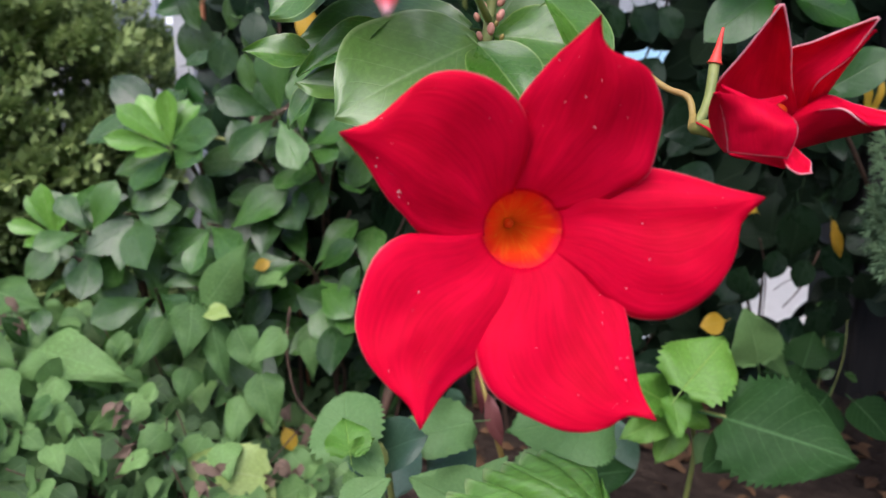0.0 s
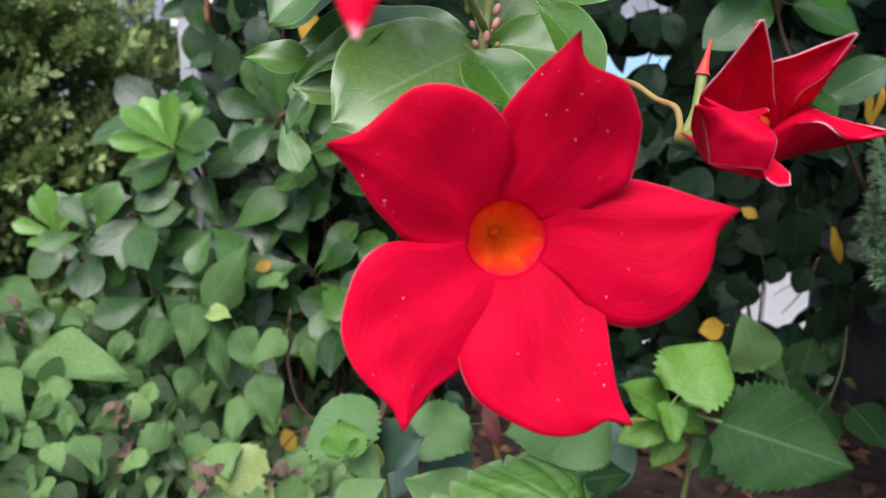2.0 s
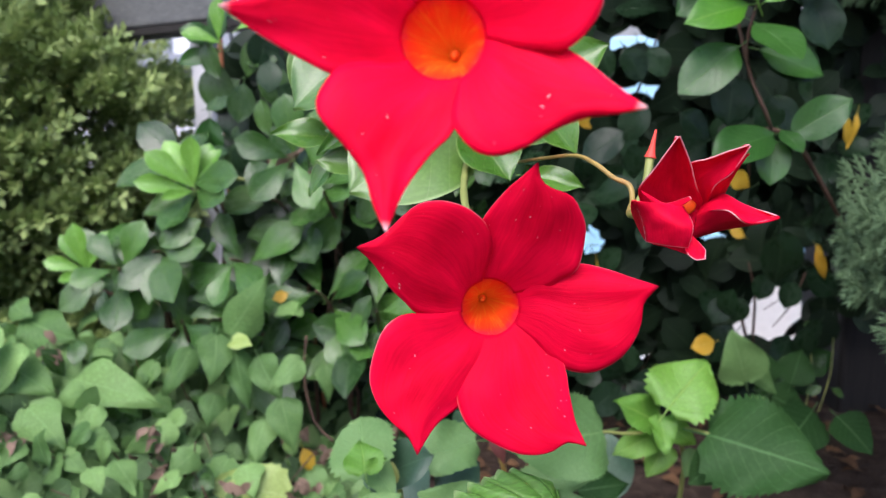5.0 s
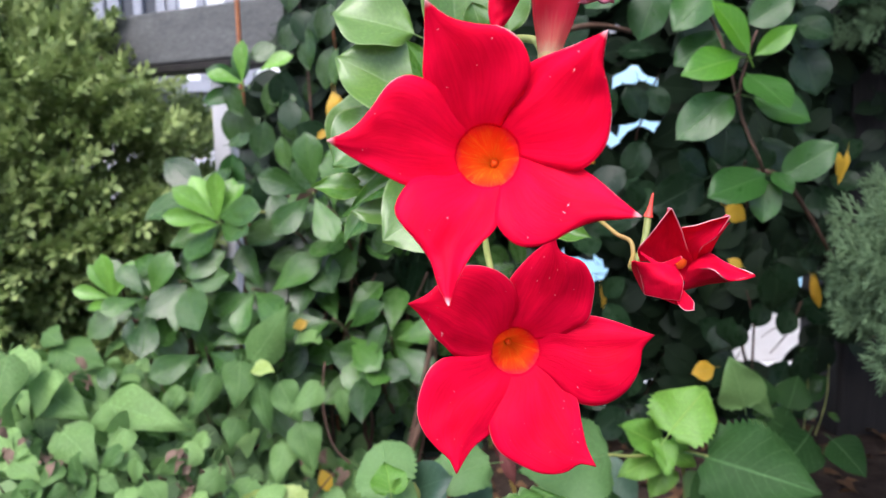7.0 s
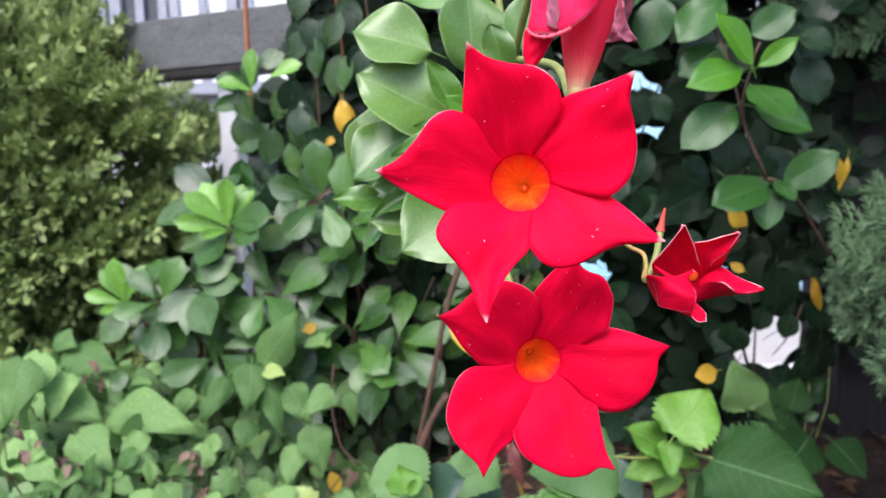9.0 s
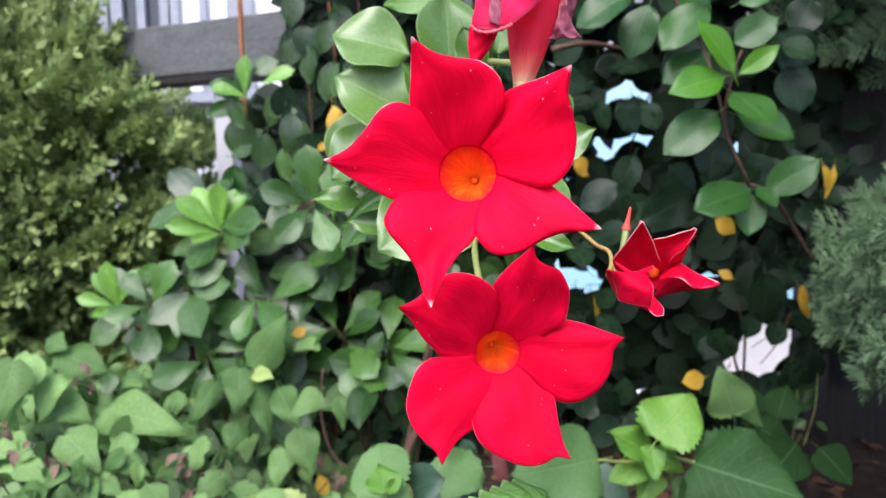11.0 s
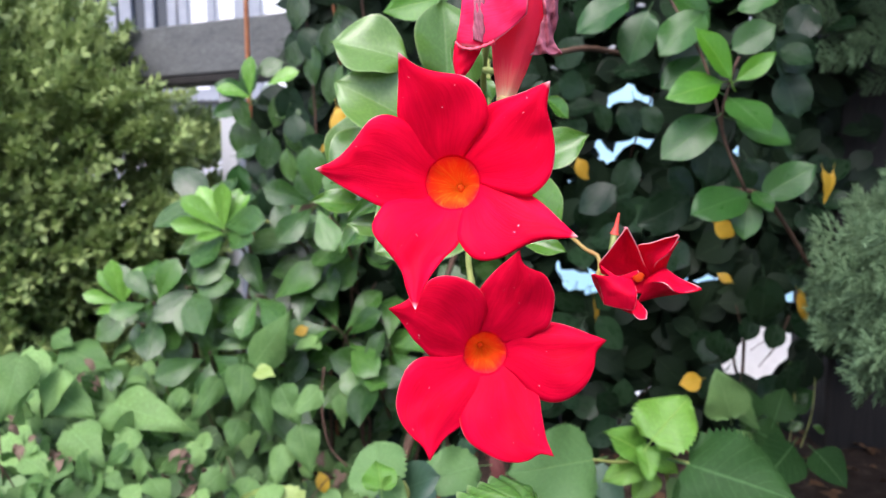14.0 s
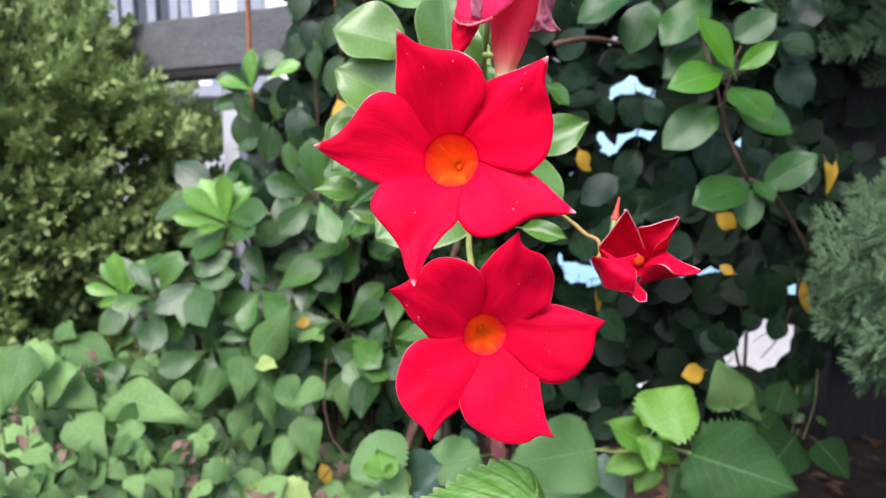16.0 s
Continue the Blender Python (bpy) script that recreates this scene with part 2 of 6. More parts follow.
L_CRISP = leaf_material("crisp toothed leaf", (0.095, 0.255, 0.032), (0.165, 0.365, 0.058), (0.36, 0.46, 0.20), 0.38, veins=12, through_amount=0.22, spec=0.45, vein_bump=0.6, vein_strength=0.3, spots=0.5, margin=0.7)
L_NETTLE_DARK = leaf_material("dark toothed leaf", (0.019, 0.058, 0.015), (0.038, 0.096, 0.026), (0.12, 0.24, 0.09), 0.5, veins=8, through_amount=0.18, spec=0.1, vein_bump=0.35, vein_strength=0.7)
# Darker, bluer leaf colour with the shade low down put into it.
L_SHADED = leaf_material("blue-green leaf tinted by shade", (0.030, 0.075, 0.042), (0.075, 0.150, 0.088), (0.14, 0.24, 0.14), 0.40, veins=6, through_amount=0.18, spec=0.5, vein_strength=0.3)
L_MAROON = leaf_material("maroon leaf", (0.13, 0.022, 0.030), (0.24, 0.085, 0.080), (0.30, 0.12, 0.12), 0.5, veins=6, through_amount=0.2, spec=0.3)
L_LIME = leaf_material("lime leaf", (0.105, 0.280, 0.030), (0.205, 0.420, 0.060), (0.36, 0.55, 0.12), 0.42, veins=6, through_amount=0.3, vein_strength=0.65, vein_bump=0.5)
L_FRESH = leaf_material("fresh shoot leaf", (0.060, 0.210, 0.010), (0.110, 0.300, 0.018), (0.26, 0.46, 0.08), 0.36, veins=6, through_amount=0.25, vein_strength=0.5)
L_PALE = leaf_material("pale lime leaf", (0.30, 0.42, 0.10), (0.38, 0.50, 0.15), (0.5, 0.6, 0.25), 0.5, veins=6, through_amount=0.25)
L_YELLOW = leaf_material("yellow leaf", (0.52, 0.30, 0.02), (0.72, 0.46, 0.03), (0.7, 0.55, 0.15), 0.5, veins=6, through_amount=0.2)
L_BUSH = leaf_material("bush leaf", (0.090, 0.165, 0.036), (0.400, 0.500, 0.180), (0.25, 0.3, 0.12), 0.5, island=True, veins=3, through_amount=0.2, spec=0.35)
L_CYPRESS = leaf_material("cypress scale", (0.045, 0.085, 0.045), (0.165, 0.240, 0.130), (0.16, 0.28, 0.13), 0.6, island=True, veins=3, through_amount=0.1, spec=0.3)
L_LITTER = leaf_material("dead leaf", (0.045, 0.024, 0.014), (0.20, 0.11, 0.055), (0.25, 0.16, 0.1), 0.8, island=True, veins=5, through_amount=0.05, spec=0.2)
SOIL = plain("soil", [(0.3, (0.022, 0.015, 0.012)), (0.55, (0.052, 0.036, 0.027)), (0.75, (0.11, 0.080, 0.060))], 45.0, 0.95, 0.9, 0.02, spec=0.15)
PAVING = plain("pale concrete", [(0.3, (0.66, 0.66, 0.66)), (0.7, (0.80, 0.80, 0.79))], 30.0, 0.85, 0.3, 0.004, spec=0.25)
GREYWOOD = plain("weathered wood", [(0.3, (0.075, 0.08, 0.08)), (0.55, (0.12, 0.125, 0.125)), (0.75, (0.17, 0.175, 0.17))], 26.0, 0.8, 0.4, 0.003, stretch=(0.5, 8.0, 8.0), spec=0.25)
DARKWOOD = plain("dark timber", [(0.3, (0.011, 0.010, 0.010)), (0.7, (0.030, 0.027, 0.025))], 26.0, 0.7, 0.4, 0.003, stretch=(8.0, 8.0, 0.5), spec=0.3)
HOUSE = plain("grey cladding", [(0.3, (0.20, 0.21, 0.22)), (0.7, (0.30, 0.31, 0.32))], 12.0, 0.8, 0.3, 0.004)
WHITE = plain("pale paint", [(0.3, (0.45, 0.46, 0.49)), (0.7, (0.55, 0.56, 0.58))], 20.0, 0.5, 0.15, 0.002)
BLUE = plain("light blue sheet", [(0.3, (0.30, 0.58, 0.80)), (0.7, (0.45, 0.70, 0.86))], 3.0, 0.5, 0.4, 0.02)
# White stands in for bright sky reflected in two windows.
BRIGHT_PANE = plain("white window pane", [(0.3, (0.78, 0.80, 0.82)), (0.7, (0.88, 0.89, 0.90))], 8.0, 0.8, 0.3, 0.01, stretch=(10, 1, 0.3))
FRAME = plain("blue-grey frame", [(0.3, (0.22, 0.24, 0.28)), (0.7, (0.32, 0.34, 0.38))], 20.0, 0.5, 0.1, 0.002)
STUCCO = plain("pale stucco", [(0.3, (0.55, 0.54, 0.52)), (0.7, (0.66, 0.65, 0.63))], 30.0, 0.9, 0.3, 0.004)
GLASS, _n, _l, _b = material("window glass", 0.05, 0.6)
_b.inputs["Base Color"].default_value = (0.03, 0.035, 0.045, 1)
THROAT, _n, _l, _b = material("orange throat", 0.5, 0.3)
_uv = _n.new("ShaderNodeUVMap")
_s = _n.new("ShaderNodeSeparateXYZ")
_l.new(_uv.outputs[0], _s.inputs[0])
_k = noise_tex(_n, _l, 4.0, 4.0, "UV", 0.6, (9, 0.5, 1))
_rag = noise_tex(_n, _l, 5.0, 3.0, "UV", 0.6, (3, 1, 1))
_v = math_node(_n, _l, "ADD", _s.outputs[1], math_node(_n, _l, "MULTIPLY", math_node(_n, _l, "SUBTRACT", _rag.outputs[0], 0.5), 0.30))
_r = ramp(_n, [(0.0, (0.80, 0.20, 0.006)), (0.14, (1.0, 0.22, 0.006)), (0.38, (1.0, 0.150, 0.004)), (0.66, (1.0, 0.072, 0.003)), (0.82, (0.98, 0.032, 0.006)), (0.97, (0.97, 0.008, 0.035))])
_l.new(_v, _r.inputs[0])
_st = ramp(_n, [(0.50, (0, 0, 0)), (0.66, (1, 1, 1))])
_l.new(_k.outputs[0], _st.inputs[0])
_lines = _st.outputs[0]
_c = mix_color(_n, _l, math_node(_n, _l, "MULTIPLY", math_node(_n, _l, "MULTIPLY", _lines, 1.3), math_node(_n, _l, "SUBTRACT", 1.0, _s.outputs[1], True)), _r.outputs[0], (1.0, 0.32, 0.010))
_l.new(_c, _b.inputs["Base Color"])
bump(_n, _l, _lines, 0.3, 0.001, _b)
see_through(THROAT, _n, _l, _b, _c, 0.15)


# ---- building helpers ----
def part(name, bm, mat, parent=None, label="", smooth=True):
    """Links a bmesh as one mesh object, in its parent's own space."""
    me = bpy.data.meshes.new(name)
    bm.to_mesh(me)
    bm.free()
    if smooth:
        for p in me.polygons:
            p.use_smooth = True
    me.materials.append(mat)
    ob = new(name, me)
    if parent:
        ob.parent = parent
    if label:
        tagged(ob, label)
    return ob


def empty(name, at, label, category, group="", turn=None):
    ob = new(name)
    ob.empty_display_size = 0.02
    ob.matrix_basis = turn if turn else Matrix.Translation(at)
    return tagged(ob, label, category, group)


def box(bm, x0, x1, y0, y1, z0, z1, bevel=0.0):
    m = Matrix.Translation(((x0 + x1) / 2, (y0 + y1) / 2, (z0 + z1) / 2)) @ Matrix.Diagonal((x1 - x0, y1 - y0, z1 - z0, 1))
    r = bmesh.ops.create_cube(bm, size=1, matrix=m)
    if bevel:
        es = list({e for v in r["verts"] for e in v.link_edges})
        bmesh.ops.bevel(bm, geom=es, offset=bevel, segments=2, affect="EDGES", profile=0.6)
    return bm


def tube(bm, pts, r0, r1=None, sides=7, wobble=0.0):
    """A round stem through points, tapering, closed at both ends."""
    r1 = r0 if r1 is None else r1
    pts = [Vector(p) for p in pts]
    fine = []
    n = len(pts)
    for i in range(n - 1):
        p0, p1, p2, p3 = pts[max(i - 1, 0)], pts[i], pts[i + 1], pts[min(i + 2, n - 1)]
        for k in range(5):
            t = k / 5
            fine.append(0.5 * ((2 * p1) + (p2 - p0) * t + (2 * p0 - 5 * p1 + 4 * p2 - p3) * t * t + (3 * p1 - p0 - 3 * p2 + p3) * t ** 3))
    fine.append(pts[-1])
    rings = []
    for i, p in enumerate(fine):
        d = (fine[min(i + 1, len(fine) - 1)] - fine[max(i - 1, 0)]).normalized()
        a = d.cross(Vector((0.31, 0.2, 0.93))).normalized()
        b = d.cross(a)
        r = (r0 + (r1 - r0) * i / (len(fine) - 1)) * (1 + wobble * math.sin(i * 2.3))
        rings.append([bm.verts.new(p + r * (math.cos(6.2832 * k / sides) * a + math.sin(6.2832 * k / sides) * b)) for k in range(sides)])
    for q, w in zip(rings, rings[1:]):
        for k in range(sides):
            bm.faces.new((q[k], q[(k + 1) % sides], w[(k + 1) % sides], w[k]))
    bm.faces.new(rings[0][::-1])
    bm.faces.new(rings[-1])
    return bm


def curve_at(table, t):
    for i in range(len(table) - 1):
        (a, x), (b, y) = table[i], table[i + 1]
        if t <= b:
            k = max(0.0, (t - a) / (b - a))
            w, z = table[max(i - 1, 0)], table[min(i + 2, len(table) - 1)]
            m0 = (y - w[1]) / (b - w[0]) * (b - a)
            m1 = (z[1] - x) / (z[0] - a) * (b - a)
            return x * (2 * k ** 3 - 3 * k * k + 1) + m0 * (k ** 3 - 2 * k * k + k) + y * (3 * k * k - 2 * k ** 3) + m1 * (k ** 3 - k * k)
    return table[-1][1]


# half widths along a leaf of length 1
SHAPES = {
    "round": [(0, 0.0), (0.06, 0.09), (0.15, 0.21), (0.3, 0.32), (0.5, 0.37), (0.68, 0.335), (0.82, 0.23), (0.92, 0.10), (1, 0.0)],
    "elliptic": [(0, 0.0), (0.08, 0.08), (0.2, 0.2), (0.38, 0.29), (0.55, 0.30), (0.72, 0.235), (0.86, 0.125), (0.94, 0.05), (1, 0.0)],
    "obovate": [(0, 0.012), (0.1, 0.05), (0.3, 0.125), (0.5, 0.2), (0.68, 0.245), (0.82, 0.22), (0.93, 0.12), (1, 0.0)],
    "crenate": [(0, 0.16), (0.05, 0.36), (0.15, 0.46), (0.3, 0.5), (0.48, 0.465), (0.66, 0.37), (0.82, 0.22), (0.93, 0.095), (1, 0.0)],
    "disc": [(0, 0.2), (0.05, 0.36), (0.15, 0.5), (0.3, 0.6), (0.5, 0.62), (0.68, 0.55), (0.82, 0.42), (0.92, 0.26), (1, 0.05)],
    "broad": [(0, 0.0), (0.05, 0.12), (0.12, 0.24), (0.25, 0.355), (0.42, 0.41), (0.6, 0.405), (0.75, 0.34), (0.87, 0.22), (0.94, 0.10), (1, 0.0)],
    "heart": [(0, 0.10), (0.04, 0.30), (0.12, 0.42), (0.24, 0.455), (0.4, 0.40), (0.58, 0.29), (0.76, 0.165), (0.9, 0.06), (1, 0.0)],
    "toothed": [(0, 0.06), (0.06, 0.24), (0.16, 0.37), (0.3, 0.42), (0.46, 0.39), (0.62, 0.31), (0.78, 0.2), (0.9, 0.095), (1, 0.0)],
}


def leaf_data(name, shape, mat, rows=9, cols=2, fold=0.12, droop=0.16, wave=0.02, teeth=0.0, seed=0, width=1.0, thick=0.0, side=0.0, cup=0.0):
    """One leaf blade, 1 long along y, its face along z, with a short stalk; folded along the midrib, drooping and uneven."""
    rng = random.Random(seed)
    verts, uvs, faces = [], [], []
    n = 2 * cols + 1
    ph = rng.random() * 6
    for i in range(rows + 1):
        t = i / rows
        w = max(0.0, curve_at(SHAPES[shape], t)) * width
        tooth = teeth if teeth and 0 < i < rows and i % 2 else 1.0
        for j in range(-cols, cols + 1):
            s = j / cols
            x = w * s * (tooth if abs(j) == cols else 1.0) + side * math.sin(t * 3.1416)
            back = -0.9 / rows * abs(s) ** 2 * (1 if teeth and i % 2 == 0 else 0)
            y = t + back + (-0.06 * abs(s) * max(0, 1 - t * 7) if shape == "heart" else 0)
            z = fold * abs(x) - droop * t * t + wave * math.sin(t * 9 + s * 2.5 + ph) * abs(s) - cup * w * s * s
            verts.append((x, y, z))
            uvs.append((0.5 + 0.5 * s, t))
    for i in range(rows):
        for j in range(n - 1):
            a = i * n + j
            faces.append((a, a + 1, a + n + 1, a + n))
    # stalk
    k = len(verts)
    for y, z, r in ((-0.22, -0.03, 0.011), (0.02, -0.004, 0.012)):
        for q in range(3):
            verts.append((r * math.cos(q * 2.094), y, z + r * math.sin(q * 2.094)))
            uvs.append((0.5, 0.0))
    for q in range(3):
        faces.append((k + q, k + (q + 1) % 3, k + 3 + (q + 1) % 3, k + 3 + q))
    me = bpy.data.meshes.new(name)
    me.from_pydata(verts, [], faces)
    lay = me.uv_layers.new(name="UVMap")
    for lp in me.loops:
        lay.data[lp.index].uv = uvs[lp.vertex_index]
    for p in me.polygons:
        p.use_smooth = True
    me.materials.append(mat)
    return me


def leaf_matrix(base, tip, face=(0, -1, 0.6), wide=1.0):
    base, tip = Vector(base), Vector(tip)
    y = tip - base
    ln = y.length
    y.normalize()
    z = Vector(face)
    z = (z - z.dot(y) * y)
    if z.length < 1e-4:
        z = Vector((1, 0, 0)) - y.x * y
    z.normalize()
    x = y.cross(z)
    m = Matrix((x, y, z)).transposed().to_4x4()
    m.translation = base
    return m @ Matrix.Diagonal((ln * wide, ln, ln, 1))


def put_leaf(me, parent, m, name="leaf"):
    ob = new(name, me)
    ob.parent = parent
    ob.matrix_parent_inverse = parent.matrix_basis.inverted()
    ob.matrix_basis = m
    return ob


def grow(parent, meshes, base, tip, wide, up=0.35):
    """A leaf of its own on a plant, from its stalk to its tip."""
    b, t = Vector(base), Vector(tip)
    r = noise.random_unit_vector() * 0.35
    put_leaf(meshes[int(abs(b.x * 977 + b.z * 577)) % len(meshes)], parent, leaf_matrix(b, t, (r.x, -1, up + r.z), wide))


def joined(name, meshes, mats, mat, parent, label=""):
    """Many leaves as one mesh, for what nobody could count."""
    vs, fs, us = [], [], []
    packs = []
    for me in meshes:
        co = np.array([v.co[:] for v in me.vertices])
        lay = me.uv_layers[0].data
        uv = {}
        for lp in me.loops:
            uv[lp.vertex_index] = tuple(lay[lp.index].uv)
        packs.append((co, [tuple(p.vertices) for p in me.polygons], [uv.get(i, (0, 0)) for i in range(len(co))]))
    k = 0
    for i, m in mats:
        co, pf, uv = packs[i]
        a = np.array(m)
        vs.append(co @ a[:3, :3].T + a[:3, 3])
        fs.extend(tuple(q + k for q in f) for f in pf)
        us.extend(uv)
        k += len(co)
    me = bpy.data.meshes.new(name)
    me.from_pydata(np.concatenate(vs).tolist(), [], fs)
    lay = me.uv_layers.new(name="UVMap")
    idx = np.empty(len(me.loops), dtype=np.int32)
    me.loops.foreach_get("vertex_index", idx)
    lay.data.foreach_set("uv", np.array(us, dtype=np.float32)[idx].ravel())
    me.polygons.foreach_set("use_smooth", [True] * len(me.polygons))
    me.materials.append(mat)
    ob = new(name, me)
    if parent:
        ob.parent = parent
        ob.matrix_parent_inverse = parent.matrix_basis.inverted()
    if label:
        tagged(ob, label)
    return ob


# ---- ground, fence and what lies beyond ----
def ground_height(x, y):
    return 0.02 * noise.noise((x * 2.2, y * 2.2, 0.3)) + 0.006 * noise.noise((x * 14, y * 14, 1.7))


def make_ground():
    xs = [-60, -20, -6, -2.5] + [-1.6 + 0.05 * i for i in range(61)] + [2.5, 6, 20, 60]
    ys = [-60, -20, -5, -1.5, -0.6] + [-0.3 + 0.05 * i for i in range(41)] + [2.2, 3, 6, 20, 60]
    bm = bmesh.new()
    grid = [[bm.verts.new((x, y, ground_height(x, y) if -1.6 <= x <= 1.45 and -0.3 <= y <= 1.42 else (-0.34 if y > 1.42 else -0.02))) for x in xs] for y in ys]
    for a, b in zip(grid, grid[1:]):
        for i in range(len(xs) - 1):
            bm.faces.new((a[i], a[i + 1], b[i + 1], b[i]))
    g = part("ground", bm, SOIL)
    tagged(g, "dark brown garden soil with crumbs and litter", "soil", kind="structure")
    bm = bmesh.new()
    box(bm, -0.45, 6, 1.46, 4.35, -0.38, -0.30, 0.008)
    tagged(part("pavement", bm, PAVING), "pale bright concrete pavement beyond the fence", "pavement", kind="structure")


make_ground()


def make_fence():
    f = empty("fence", (-0.55, 1.36, 0), "weathered grey wooden fence rail with a dark batten", "fence")
    turn = Matrix.Rotation(radians(-24), 4, "Z")
    bm = bmesh.new()
    box(bm, -1.2, 0.36, -0.022, 0.022, 0.678, 0.776, 0.004)
    bm.transform(turn)
    part("rail", bm, GREYWOOD, f, "weathered grey wooden rail", False)
    bm = bmesh.new()
    box(bm, -1.2, 0.36, -0.03, 0.03, 0.660, 0.674, 0.002)
    bm.transform(turn)
    part("batten", bm, DARKWOOD, f, "dark batten under the rail", False)
    bm = bmesh.new()
    box(bm, 0.09, 0.13, 0.0, 0.04, -0.05, 0.66, 0.004)
    bm.transform(turn)
    part("stake", bm, WHITE, f, "pale upright stake", False)


make_fence()


def make_shed():
    s = empty("shed", (1.5, 1.18, 0), "dark timber shed beside the shrub, with unseen boards added overhead for shade", "shed")
    # Boards run on well past the view to hold back sky from the right.
    for k in range(8):
        bm = bmesh.new()
        x = -0.865 + 0.30 * k
        box(bm, x, x + 0.296, -0.075, 0.075, -0.05, 1.20, 0.006)
        part("board", bm, DARKWOOD, s, "", False)
    # Invented cover above the view that darkens the right side of the shrub.
    bm = bmesh.new()
    box(bm, -1.22, 2.2, -1.02, 0.08, 1.20, 1.25, 0.006)
    part("shade_roof", bm, DARKWOOD, s, "dark boards added out of view for shade", False)


make_shed()


def make_house():
    h = empty("house", (-1.6, 4.4, 0), "grey clad house with dark window frames beyond the fence", "house")
    bm = bmesh.new()
    box(bm, -6, 7, 0.0, 0.3, -0.4, 5.0)
    part("wall", bm, HOUSE, h, "pale grey cladding", False)
    # Last two windows: white panes in place of glass reflecting bright sky.
    for x0, x1, mat in ((-1.75, -1.12, GLASS), (-0.80, -0.52, GLASS), (-0.36, -0.14, GLASS), (-0.02, 0.26, BRIGHT_PANE), (0.42, 0.95, BRIGHT_PANE)):
        bm = bmesh.new()
        for a, q, c, d in ((x0 - 0.07, x0, 0.9, 2.3), (x1, x1 + 0.07, 0.9, 2.3), (x0, x1, 0.9, 0.97), (x0, x1, 2.23, 2.3), ((x0 + x1) / 2 - 0.025, (x0 + x1) / 2 + 0.025, 0.97, 2.23)):
            box(bm, a, q, -0.06, 0.02, c, d, 0.004)
        w = part("window", bm, FRAME, h, "", False)
        for k in (0, 1):
            m = (x0 + x1) / 2
            bm = bmesh.new()
            box(bm, x0 if k == 0 else m + 0.025, m - 0.025 if k == 0 else x1, -0.02, -0.01, 0.97, 2.23)
            part("pane", bm, mat, w, "", False)
    bm = bmesh.new()
    box(bm, -6, 7, -0.03, -0.002, -0.34, 0.55, 0.01)
    part("plinth", bm, WHITE, h, "pale grey painted plinth", False)


make_house()

# Invented wall behind the viewpoint, kept low to let front skylight in.
bm = bmesh.new()
box(bm, -7, 7, -3.0, -2.75, -0.05, 0.8)
tagged(part("wall_south", bm, STUCCO, None, "", False), "plain low pale stucco wall added unseen to close the garden", "wall", kind="structure")

bm = bmesh.new()
box(bm, 0.15, 2.6, 2.6, 2.75, -0.31, -0.02, 0.02)
LOW = part("low_wall", bm, STUCCO, None, "", False)
tagged(LOW, "low white wall with a light blue sheet on top", "wall")
bm = bmesh.new()
box(bm, 0.15, 2.6, 2.62, 2.72, -0.02, 0.80, 0.01)
part("blue_sheet", bm, BLUE, LOW, "light blue sheet", False)


# ---- flowers ----
def petal(tip, size, lo, hi):
    """One corolla lobe: tip angle, length, and its two edges from throat to tip as (radius, angle off the tip)."""
    def edge(pts, n=26):
        xy = [Vector((r * math.cos(radians(a)), r * math.sin(radians(a)), 0)) for r, a in pts] + [Vector((1, 0, 0))]
        fine = []
        for i in range(len(xy) - 1):
            p0, p1, p2, p3 = xy[max(i - 1, 0)], xy[i], xy[i + 1], xy[min(i + 2, len(xy) - 1)]
            for k in range(12):
                t = k / 12
                fine.append(0.5 * ((2 * p1) + (p2 - p0) * t + (2 * p0 - 5 * p1 + 4 * p2 - p3) * t * t + (3 * p1 - p0 - 3 * p2 + p3) * t ** 3))
        fine.append(xy[-1])
        run = [0.0]
        for p, q in zip(fine, fine[1:]):
            run.append(run[-1] + (q - p).length)
        out, j = [], 0
        for i in range(n + 1):
            want = run[-1] * i / n
            while j < len(run) - 2 and run[j + 1] < want:
                j += 1
            p = fine[j].lerp(fine[j + 1], min(1.0, (want - run[j]) / max(1e-9, run[j + 1] - run[j])))
            out.append((min(1.0, p.length), math.degrees(math.atan2(p.y, p.x))))
        return out

    return tip, size, edge(lo), edge(hi)


